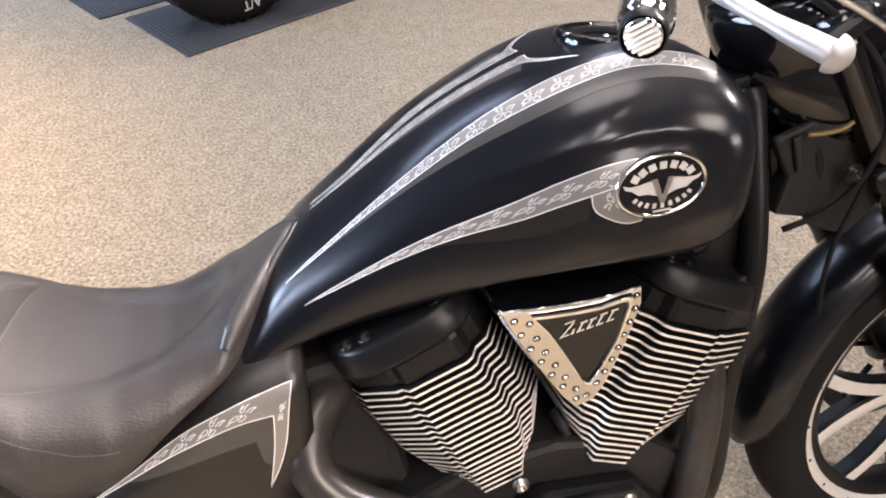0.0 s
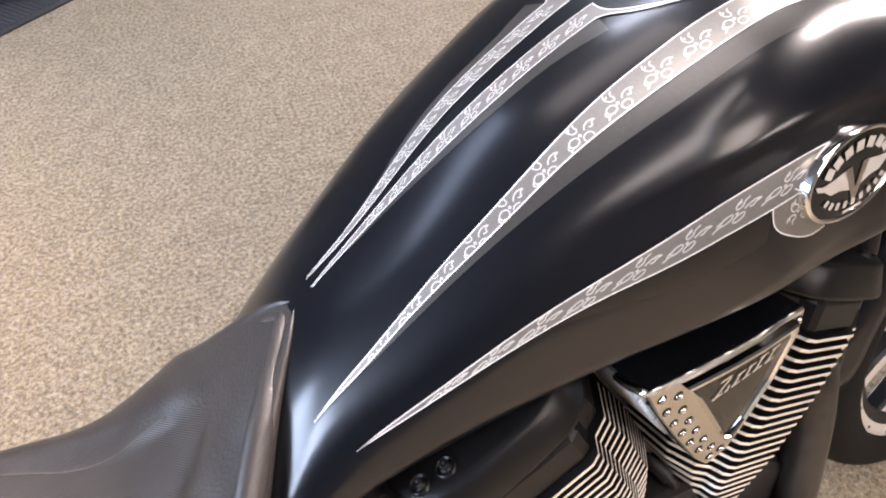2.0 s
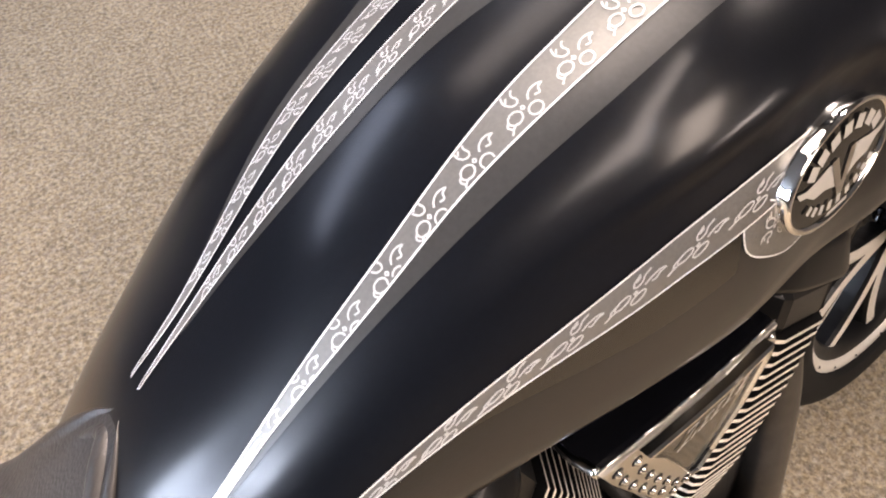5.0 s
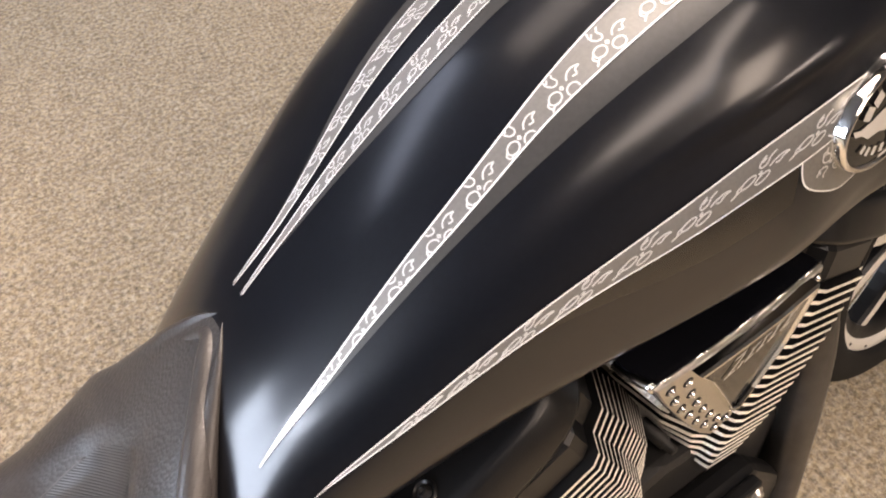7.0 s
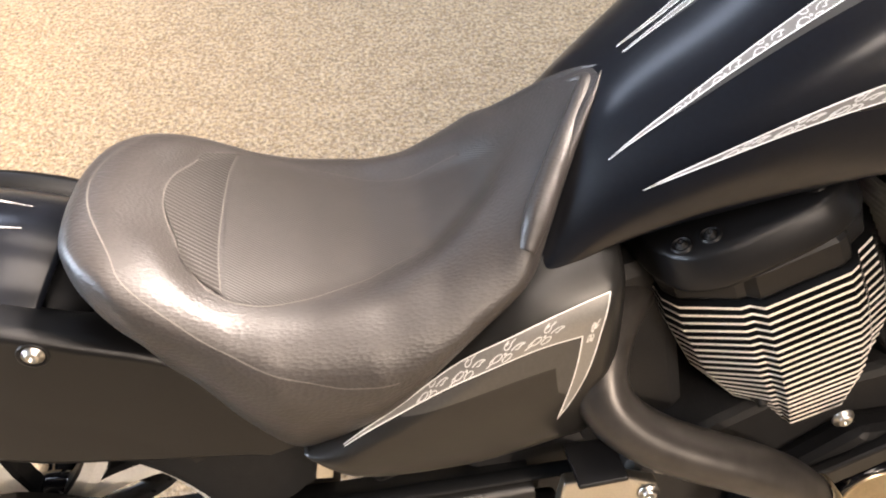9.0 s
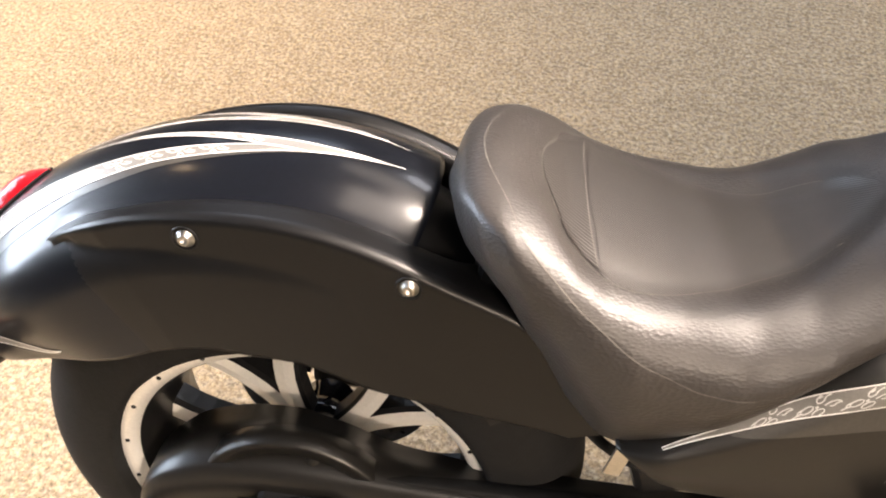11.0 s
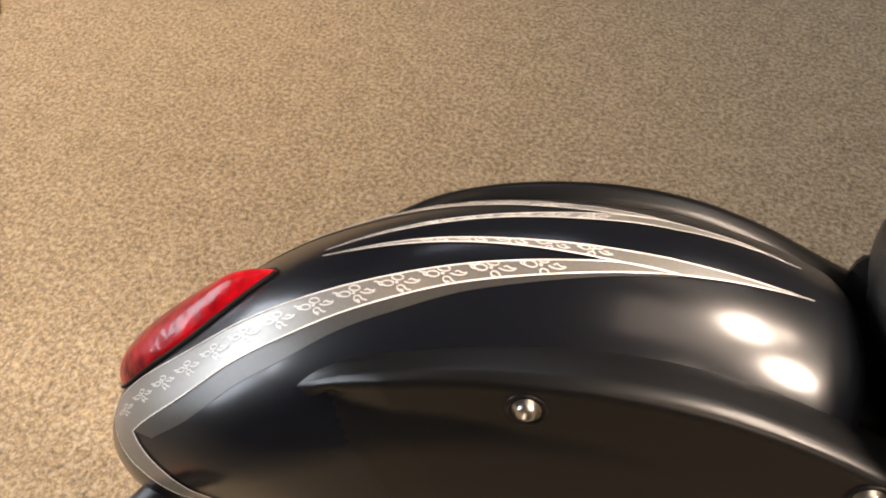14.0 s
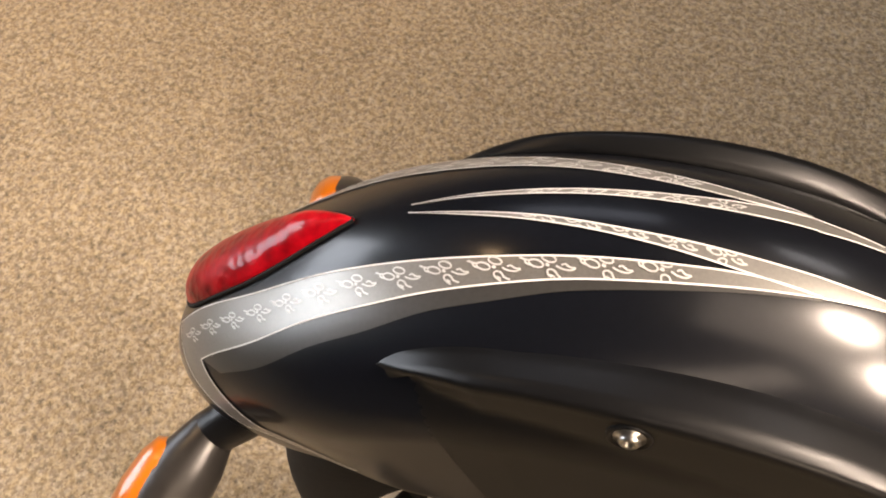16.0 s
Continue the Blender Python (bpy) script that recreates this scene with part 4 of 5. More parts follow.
# turn signals on stalks at the tail
def turn_signal(side):
    """A bullet lamp across the tail: clamp, stalk, satin shell and an amber lens on its rear face."""
    root, neck = Vector((-0.895, side * 0.07 + F_Y, 0.545)), Vector((-0.934, side * 0.094 + F_Y, 0.517))
    if side > 0:
        root, neck = root + Vector((0.03, 0.004, 0.016)), neck + Vector((0.036, 0.026, 0.022))
    st = tube("turn_signal", [root, root.lerp(neck, 0.5), neck], [0.0225, 0.021, 0.019], BLACK, bike, "black bullet turn signal on a short stalk", n=12, sides=20)
    ax = Vector((-0.3, side * 0.88, -0.36)).normalized()
    prof = [(0.014, -0.016), (0.0185, -0.006), (0.0225, 0.008), (0.027, 0.024), (0.0295, 0.042), (0.0292, 0.06), (0.0265, 0.078), (0.02, 0.092), (0.011, 0.1), (0.0, 0.102)]
    lathe("housing", prof, neck, ax, SHELL, st, "satin dark shell", seg=32)
    lens = [(0.004, 0.012), (0.0215, 0.02), (0.0262, 0.034), (0.027, 0.058), (0.0245, 0.076), (0.0175, 0.09), (0.0, 0.097)]
    lathe("lens", lens, neck + Vector((-0.0125, 0, 0.0005)), ax, AMBER, st, "amber lens", seg=32)


SHELL = mat("satin_dark_shell", (0.03, 0.027, 0.025), 0.33, 0.3, 120, 0.2)
turn_signal(-1)
turn_signal(1)
box("plate_bracket", (0.012, 0.1, 0.07), (-0.885, F_Y, 0.54), BLACK, bike, "black number plate bracket", 0.004, (0, -25, 0))
lathe("reflector", [(0.0, 0.004), (0.016, 0.004), (0.018, 0.0), (0.018, -0.004)], (-0.945, -0.108, 0.50), (-0.9, -0.3, 0.1), RED, bike, "red round reflector", seg=20)


# ---- side cover below the seat
COVER_LOW = spline([-0.275, -0.244, -0.185, -0.101, -0.021, 0.006, 0.016], [0.552, 0.524, 0.495, 0.478, 0.479, 0.5, 0.53])
COVER_TOP = spline([-0.275, -0.24, -0.185, -0.13, -0.085, -0.04, 0.016], [0.556, 0.575, 0.61, 0.65, 0.69, 0.708, 0.715])


def cover(x, v, side=-1):
    x, v = np.broadcast_arrays(np.asarray(x, float), np.asarray(v, float))
    q = np.abs(2 * v - 1)
    y = 0.137 - 0.118 * (x - 0.005) + 0.012 * (1 - q**2.2) - 0.012 * np.clip((x + 0.005) / 0.02, 0, 1) ** 2 - 0.02 * np.clip((-0.23 - x) / 0.045, 0, 1) ** 2
    y = y - 0.02 * np.maximum(0, q - 0.9) ** 2 / 0.01 - 0.04 * np.clip((v - 0.72) / 0.28, 0, 1) ** 2
    z = COVER_LOW(x) + (COVER_TOP(x) - COVER_LOW(x)) * v
    return np.stack([x, side * y, z], -1)


def side_cover(side):
    n, m = 70, 30
    xs = np.linspace(-0.275, 0.016, n)
    g = cover(xs[:, None], np.linspace(0, 1, m)[None], side)
    o = obj("side_cover", g.reshape(-1, 3), grid_faces(n, m, False, side < 0), PAINT_LOW, bike, "satin black side cover with a silver hooked stripe")
    s = o.modifiers.new("thickness", "SOLIDIFY")
    s.thickness, s.offset = 0.006, -1
    return o


cover_ob = side_cover(-1)
side_cover(1)
def cover_xz(x, z, side=-1):
    """The side cover by its own x and height."""
    x, z = np.broadcast_arrays(np.asarray(x, float), np.asarray(z, float))
    return cover(x, np.clip((z - COVER_LOW(x)) / (COVER_TOP(x) - COVER_LOW(x)), 0, 1), side)


H_UP = [(-0.2396, 0.5659), (-0.1993, 0.5857), (-0.1555, 0.6108), (-0.1101, 0.6376), (-0.0656, 0.6562), (-0.0282, 0.6658), (-0.0011, 0.6712)]
H_LO = [(-0.2386, 0.5655), (-0.1872, 0.5885), (-0.1512, 0.6045), (-0.1097, 0.6215), (-0.0626, 0.6335), (-0.0262, 0.6355)]
HOOK_OUT = [(-0.0011, 0.6712), (-0.0073, 0.6447), (-0.016, 0.5993), (-0.0278, 0.563), (-0.0432, 0.5316)]
HOOK_IN = [(-0.0262, 0.6355), (-0.0295, 0.6011), (-0.0362, 0.5644), (-0.0434, 0.5313)]
stripe(cover_xz, H_UP, H_LO, cover_ob, (0.036, 0.026), words="silver filigree stripe", start=0.3, stop=0.99)
stripe(cover_xz, HOOK_OUT, HOOK_IN, cover_ob, (0.03, 0.02), words="silver hook of the stripe", start=0.0, stop=0.45)
band("shadow_stripe", cover_xz, H_LO[1:], [(-0.1874, 0.5865), (-0.131, 0.594), (-0.0817, 0.602), (-0.04, 0.606)], GHOST, cover_ob, lift=0.0004, label="grey shadow stripe")
band("shadow_stripe", cover_xz, HOOK_IN[:-1], [(-0.05, 0.61), (-0.048, 0.592), (-0.045, 0.572)], GHOST, cover_ob, n=30, lift=0.0004)

# ---- engine: two finned cylinders in a V over a dark crankcase
FIN_HALF = [(-0.096, -0.03), (-0.097, -0.106), (-0.088, -0.124), (-0.042, -0.155), (-0.034, -0.1565), (-0.025, -0.166), (0.048, -0.170), (0.057, -0.1665), (0.065, -0.153), (0.082, -0.146), (0.1, -0.116), (0.106, -0.03)]


def fin_outline(mirror, t, shrink=1.0):
    """The outline of a fin, t from 0 at the lowest to 1 at the uppermost: the flat face keeps its width, the flanks draw in downwards."""
    back = np.interp(t, [0, 0.2, 0.5, 0.85, 1], [0.22, 0.62, 0.92, 1.0, 0.95]) * (1.0 if mirror > 0 else 1.45)
    fore = np.interp(t, [0, 0.2, 0.45, 0.75, 1], [0.25, 0.8, 1.16, 1.12, 1.0])
    deep = np.interp(t, [0, 0.3, 0.7, 1], [0.85, 0.93, 0.985, 1.0]) * shrink
    pts = []
    for u, y in FIN_HALF:
        w = np.sign(u) * (min(abs(u), 0.025) + max(0.0, abs(u) - 0.025) * (fore if u > 0 else back)) * shrink
        pts.append((w * mirror, y * deep))
    return pts + [(u, -y) for u, y in reversed(pts)]


def loft(name, rows, material, parent, label="", smooth=False):
    """A closed body through outlines of (u, y) at rising heights."""
    bm = bmesh.new()
    rings = [[bm.verts.new((u, y, h)) for u, y in pts] for h, pts in rows]
    k = len(rings[0])
    for p, q in zip(rings, rings[1:]):
        for i in range(k):
            bm.faces.new((p[i], p[(i + 1) % k], q[(i + 1) % k], q[i]))
    bm.faces.new(rings[0][::-1])
    bm.faces.new(rings[-1])
    return part(name, bm, material, parent, label, smooth)


def fin_mesh(mirror, t):
    pts = fin_outline(mirror, t)
    bm = bmesh.new()
    rings = [[bm.verts.new((u, y, h)) for u, y in pts] for h in (-0.0018, 0.0018)]
    k = len(pts)
    for i in range(k):
        bm.faces.new((rings[0][i], rings[0][(i + 1) % k], rings[1][(i + 1) % k], rings[1][i])).material_index = 1
    bm.faces.new(rings[0][::-1])
    bm.faces.new(rings[1])
    bmesh.ops.recalc_face_normals(bm, faces=bm.faces[:])
    me = bpy.data.meshes.new("fin")
    bm.to_mesh(me)
    bm.free()
    me.materials.append(BLACK)
    me.materials.append(EDGE)
    return me


def cylinder_barrel(name, base, lean, mirror, count, pitch, slide, words):
    """A finned barrel: base is the lowest fin's middle, lean its angle from upright towards the front."""
    e = new(name)
    e.parent = bike
    e["label"] = words
    e.matrix_basis = pose(base[0], base[1], base[2], 0, lean, 0)
    for i in range(count):
        t = i / (count - 1)
        f = new("fin", fin_mesh(mirror, t))
        f.parent = e
        f.matrix_basis = Matrix.Translation((slide[0] + (slide[1] - slide[0]) * t, 0, i * pitch))
    top = (count - 1) * pitch
    lathe("barrel", [(0.04, -0.03), (0.05, 0.02), (0.07, top * 0.5), (0.08, top), (0.05, top + 0.01)], (0, 0, 0), (0, 0, 1), BLACK, e, seg=28)
    off = slide[1]

    def ring(k, h):
        return h, [(u + off, y) for u, y in fin_outline(mirror, 1.0, k)]

    loft("cylinder_head", [ring(0.955, top + 0.004), ring(0.965, top + 0.008), ring(0.955, top + 0.033), ring(0.93, top + 0.038)], BLACK, e, "black cylinder head")

    def oval(kx, ky, h):
        return h, [(off + kx * np.sign(math.cos(a)) * abs(math.cos(a)) ** 0.55, ky * np.sign(math.sin(a)) * abs(math.sin(a)) ** 0.45) for a in np.linspace(0, 2 * math.pi, 48, endpoint=False)]

    loft("rocker_cover", [oval(0.094, 0.156, top + 0.036), oval(0.099, 0.162, top + 0.038), oval(0.099, 0.162, top + 0.042), oval(0.0925, 0.154, top + 0.066), oval(0.0915, 0.1525, top + 0.0685), oval(0.089, 0.150, top + 0.0705), oval(0.084, 0.144, top + 0.0715), oval(0.05, 0.09, top + 0.0725)], BLACK, e, "satin black rocker cover", True)
    for sx, sy in ((-0.064, -0.126), (-0.04, -0.13), (0.05, -0.13), (-0.05, 0.128), (0.05, 0.128)):
        lathe("bolt_pocket", [(0.0, 0.0005), (0.006, 0.0005), (0.0075, 0.0025), (0.0085, 0.003), (0.0095, -0.001)], (off + sx, sy, top + 0.0715), (0, 0, 1), BLACK, e, seg=18)
        bolt("bolt", (off + sx, sy, top + 0.0715), (0, 0, 1), 0.0036, e, CASE, 0.005)
    return e


cylinder_barrel("rear_cylinder", (0.2454, 0.0, 0.4484), -24, 1, 21, 0.0114, (0.002, 0.0), "rear cylinder of the V-twin engine with bright machined fin edges")
cylinder_barrel("front_cylinder", (0.4068, 0.0, 0.4490), 23, -1, 21, 0.0114, (0.0, 0.004), "front cylinder of the V-twin engine with bright machined fin edges")
# dark blocks added to blacken the see-through gaps round the cylinders
box("v_gap_filler", (0.2, 0.13, 0.2), (0.315, 0, 0.665), BLACK, bike, "black filler block between the cylinders", 0.02)
box("rear_gap_filler", (0.13, 0.17, 0.3), (0.055, 0, 0.5), CASE, bike, "black filler block behind the rear cylinder", 0.02, (0, -12, 0))
box("front_gap_filler", (0.07, 0.15, 0.28), (0.545, 0, 0.54), CASE, bike, "black filler block ahead of the front fins", 0.012, (0, 6, 0))

# crankcase and covers
plate("crankcase", [(0.06, 0.20), (0.02, 0.30), (0.06, 0.40), (0.2, 0.47), (0.33, 0.49), (0.46, 0.47), (0.58, 0.38), (0.6, 0.27), (0.52, 0.18), (0.3, 0.15)], 0.12, -0.13, CASE, bike, "wrinkle black crankcase", 0.012)
plate("primary_cover", [(0.17, 0.26), (0.2, 0.36), (0.3, 0.43), (0.44, 0.42), (0.5, 0.35), (0.48, 0.25), (0.36, 0.2), (0.24, 0.2)], -0.128, -0.165, BLACK, bike, "satin black cam cover", 0.012)
plate("cover_brace", [(0.15, 0.345), (0.33, 0.425), (0.43, 0.425), (0.43, 0.395), (0.34, 0.395), (0.17, 0.315)], -0.163, -0.178, BLACK, bike, "", 0.004)
for x, z in ((0.345, 0.41), (0.42, 0.41), (0.165, 0.33), (0.47, 0.3), (0.25, 0.22)):
    bolt("bolt", (x, -0.177, z), (0, -1, 0), 0.007, bike, STEEL)
disc = lathe("points_cover", [(0.046, -0.004), (0.046, 0.010), (0.043, 0.014), (0.039, 0.014)], (0.33, -0.166, 0.335), (0, -1, 0), GLOSS, bike, "gloss black ring round a ribbed gold cover", seg=40)
lathe("ribbed_disc", [(0.0385, 0.013)] + [(0.038 - 0.0019 * k, 0.0145 + 0.0014 * (k % 2)) for k in range(20)] + [(0.0, 0.0155)], (0.33, -0.166, 0.335), (0, -1, 0), GOLD, disc, "ribbed gold disc", seg=40)
for at in ((0.185, -0.128, 0.478), (0.345, -0.115, 0.5)):
    lathe("plug", [(0.0, 0.012), (0.004, 0.012), (0.0055, 0.01), (0.0055, 0.0), (0.008, 0.0), (0.008, -0.03)], at, (0.1, -1, -0.2), CASE, bike, "dark metal plug", seg=14)

# V-shaped air cleaner between the cylinders
A_OUT = [(0.2316, 0.7458), (0.2647, 0.7445), (0.305, 0.743), (0.3454, 0.7444), (0.3768, 0.749), (0.3985, 0.7535), (0.402, 0.731), (0.392, 0.6741), (0.3735, 0.6095), (0.3600, 0.5835), (0.3382, 0.5758), (0.318, 0.5990), (0.2780, 0.6620), (0.2465, 0.7164)]
A_IN = [(0.2660, 0.7400), (0.2840, 0.7390), (0.315, 0.7385), (0.3466, 0.7400), (0.370, 0.7450), (0.3830, 0.7470), (0.3850, 0.7369), (0.3766, 0.6869), (0.3590, 0.6400), (0.3485, 0.6200), (0.3385, 0.6250), (0.3260, 0.6480), (0.3042, 0.6848), (0.2834, 0.7189)]


def face_y(z):
    """The leaning plane of the air cleaner's face."""
    return -0.162 - 0.138 * (z - 0.576)


def air_cleaner():
    k = len(A_OUT)
    mid = (0.325, 0.68)

    def scaled(pts, f):
        return [(mid[0] + (x - mid[0]) * f, mid[1] + (z - mid[1]) * f) for x, z in pts]

    def hull(name, rings, material, label, cap=False):
        bm = bmesh.new()
        vs = [[bm.verts.new((x, face_y(z) - h if h < 0.03 else -0.04, z)) for x, z in pts] for pts, h in rings]
        for p, q in zip(vs, vs[1:]):
            for i in range(k):
                bm.faces.new((p[i], p[(i + 1) % k], q[(i + 1) % k], q[i]))
        if cap:
            bm.faces.new(vs[-1])
        return part(name, bm, material, body, label)

    body = None
    body = hull("air_cleaner", [(A_OUT, 0.05), (A_OUT, -0.006), (scaled(A_OUT, 0.985), -0.001), (scaled(A_OUT, 0.9), -0.001)], GLOSS, "V-shaped air cleaner with a studded metal face", True)
    body.parent = bike
    hull("face_plate", [(scaled(A_OUT, 0.99), -0.004), (scaled(A_OUT, 0.985), 0.001), (scaled(A_OUT, 0.975), 0.002), (A_IN, 0.002), (A_IN, -0.002)], BRUSHED, "brushed studded V plate")
    hull("inner_rim", [(scaled(A_IN, 1.03), 0.0), (scaled(A_IN, 1.025), 0.0085), (scaled(A_IN, 1.0), 0.0105), (scaled(A_IN, 0.94), 0.0105), (scaled(A_IN, 0.92), 0.0085), (scaled(A_IN, 0.92), 0.004)], CHROME, "polished inner rim")
    hull("inner_panel", [(scaled(A_IN, 0.95), 0.002), (scaled(A_IN, 0.94), 0.0072), (scaled(A_IN, 0.5), 0.0078)], GLOSS, "gloss black centre panel", True)
    # bright worn edges of the housing beside the plate
    tube("edge_band", [(0.2335, -0.150, 0.7365), (0.2325, -0.168, 0.7415), (0.2335, -0.1835, 0.7440)], [0.0035, 0.0045, 0.0035], CHROME, body, "polished corner of the housing", n=14, sides=12)
    for i in range(k):
        if i in (0, 1, 2, 3, 4):
            (x0, z0), (x1, z1) = A_OUT[i], A_OUT[i + 1]
            tube("top_edge", [(x0, face_y(z0) + 0.0015, z0), (x1, face_y(z1) + 0.0015, z1)], 0.0008, CHROME, body, "", n=3, sides=8)
    # worn script as plain slanted bars
    p0, p1 = Vector((0.3010, 0, 0.7020)), Vector((0.3700, 0, 0.7185))
    for j, (u, w, h) in enumerate(((0.0, 0.011, 0.019), (0.19, 0.004, 0.006), (0.29, 0.009, 0.012), (0.46, 0.008, 0.012), (0.62, 0.009, 0.014), (0.8, 0.009, 0.014))):
        c = p0.lerp(p1, u)
        for dz in ((0.0, h) if j != 1 else (0.0,)):
            bm = bmesh.new()
            q = [(c.x + dz * 0.25, c.z + dz), (c.x + w + dz * 0.25, c.z + dz + w * 0.22), (c.x + w + dz * 0.25 + 0.0006, c.z + dz + w * 0.22 + 0.0024), (c.x + dz * 0.25 + 0.0006, c.z + dz + 0.0024)]
            bm.faces.new([bm.verts.new((x, face_y(z) - 0.0088, z)) for x, z in q])
            part("script_bar", bm, BADGE_WHITE, body)
        bm = bmesh.new()
        lean = w * (0.95 if j == 0 else 0.35)
        q = [(c.x, c.z), (c.x + 0.0024, c.z), (c.x + lean + 0.0024 + h * 0.2, c.z + h + 0.002), (c.x + lean + h * 0.2, c.z + h + 0.002)]
        bm.faces.new([bm.verts.new((x, face_y(z) - 0.009, z)) for x, z in q])
        part("script_bar", bm, BADGE_WHITE, body)
    # studs: two staggered rows down the rear arm, a close row up the front arm
    studs = [(0.248, 0.7325), (0.2665, 0.7255), (0.2575, 0.7110), (0.2765, 0.7020), (0.2705, 0.6880), (0.2890, 0.6790), (0.2850, 0.6650), (0.3030, 0.6560), (0.3000, 0.6410), (0.3180, 0.6330), (0.3165, 0.6180), (0.3340, 0.6100), (0.3365, 0.5925), (0.3500, 0.5950)]
    studs += [(0.3930, 0.7430), (0.3940, 0.7240), (0.3905, 0.7050), (0.3860, 0.6860), (0.3815, 0.6670), (0.3760, 0.6490), (0.3690, 0.6310), (0.3610, 0.6140)]
    for x, z in studs:
        y = face_y(z) - 0.002
        lathe("stud_ring", [(0.0047, 0.0), (0.0045, 0.0008), (0.0036, 0.0009), (0.0034, 0.0001)], (x, y, z), (0, -1, -0.138), CASE, body, seg=12)
        dome("stud", (x, y, z), (0, -1, -0.138), 0.0034, 0.0036, CHROME, body, seg=12)
    # small fins on the flank of the housing
    for j in range(11):
        z = 0.728 - 0.0085 * j
        x = float(np.interp(z, [0.576, 0.662, 0.7164, 0.7458], [0.338, 0.278, 0.2465, 0.2316]))
        box("flank_fin", (0.005, 0.08, 0.0032), (x - 0.001, face_y(z) + 0.055, z), EDGE, body, bevel=0.001, turn=(0, -50, 0), segments=1)


air_cleaner()

# exhaust pipes
tube("rear_exhaust_pipe", [(0.07, -0.05, 0.6), (0.02, -0.10, 0.585), (0.005, -0.14, 0.54), (0.045, -0.163, 0.495), (0.12, -0.178, 0.455), (0.2, -0.186, 0.405), (0.25, -0.188, 0.34), (0.27, -0.188, 0.25)], 0.0275, PIPE, bike, "black ceramic coated exhaust pipe", n=60, sides=22)
lathe("exhaust_clamp", [(0.0285, -0.018), (0.0315, -0.016), (0.0315, 0.016), (0.0285, 0.018)], (0.24, -0.187, 0.36), (0.55, 0, -0.8), GOLD, bike, "gold exhaust clamp", seg=28)
tube("front_exhaust_pipe", [(0.5, -0.05, 0.62), (0.54, -0.1, 0.6), (0.55, -0.125, 0.53), (0.545, -0.135, 0.45), (0.53, -0.145, 0.36), (0.46, -0.17, 0.24), (0.25, -0.19, 0.2), (0.0, -0.2, 0.2), (-0.3, -0.2, 0.21)], 0.0255, PIPE, bike, "black ceramic coated exhaust pipe", n=80, sides=22)
tube("muffler", [(-0.28, -0.2, 0.21), (-0.45, -0.205, 0.215), (-0.85, -0.21, 0.23)], [0.04, 0.052, 0.052, 0.05], PIPE, bike, "black muffler", n=30, sides=24)

# frame tubes
for s in (-1, 1):
    tube("frame_downtube", [(0.60, s * 0.05, 0.93), (0.604, s * 0.085, 0.8), (0.604, s * 0.105, 0.7), (0.602, s * 0.105, 0.62), (0.596, s * 0.105, 0.47), (0.588, s * 0.105, 0.29), (0.5, s * 0.11, 0.17)], 0.017, BLACK, bike, "black steel frame downtube", n=50, sides=18)
    tube("frame_rail", [(0.5, s * 0.11, 0.17), (0.2, s * 0.12, 0.15), (-0.1, s * 0.12, 0.2), (-0.2, s * 0.1, 0.35)], 0.016, BLACK, bike, n=30)
plate("oil_cooler", [(0.585, 0.48), (0.61, 0.48), (0.612, 0.72), (0.588, 0.72)], -0.075, 0.075, CASE, bike, "black finned oil cooler", 0.003)
box("frame_backbone", (0.46, 0.06, 0.07), (0.28, 0, 0.735), BLACK, bike, bevel=0.012, turn=(0, -12, 0))
plate("neck_gusset", [(0.47, 0.79), (0.56, 0.94), (0.63, 0.95), (0.645, 0.8), (0.6, 0.7), (0.53, 0.73)], -0.045, 0.045, BLACK, bike, "black frame neck", 0.008)
plate("tank_bracket", [(0.49, 0.73), (0.535, 0.80), (0.6, 0.79), (0.615, 0.68), (0.55, 0.69)], -0.075, -0.085, PAINT_LOW, bike, "satin black bracket under the tank", 0.003)
bolt("bracket_bolt", (0.545, -0.086, 0.745), (0, -1, 0), 0.006, bike, BLACK)
box("ignition_box", (0.06, 0.06, 0.03), (0.51, -0.07, 0.74), GLOSS, bike, "gloss black electrical box", 0.008, (0, -10, 15))
# dark filler blocks added to blacken the gaps behind the seat base and covers
box("cover_gap_filler", (0.26, 0.18, 0.2), (-0.13, 0, 0.52), BLACK, bike, "black filler block behind the side cover", 0.01, (0, -18, 0))
box("seat_gap_filler", (0.2, 0.2, 0.11), (-0.315, 0, 0.625), BLACK, bike, "black filler block under the seat", 0.012, (0, 14, 0))
box("belt_gap_filler", (0.2, 0.15, 0.15), (-0.02, -0.005, 0.33), CASE, bike, "black filler block below the side cover", 0.014)
box("cover_mount", (0.05, 0.05, 0.006), (-0.005, -0.165, 0.47), BLACK, bike, "", 0.002)
box("seat_bracket", (0.016, 0.004, 0.055), (-0.262, -0.135, 0.51), BRUSHED, bike, "bare metal bracket", 0.001, (0, 12, 0))


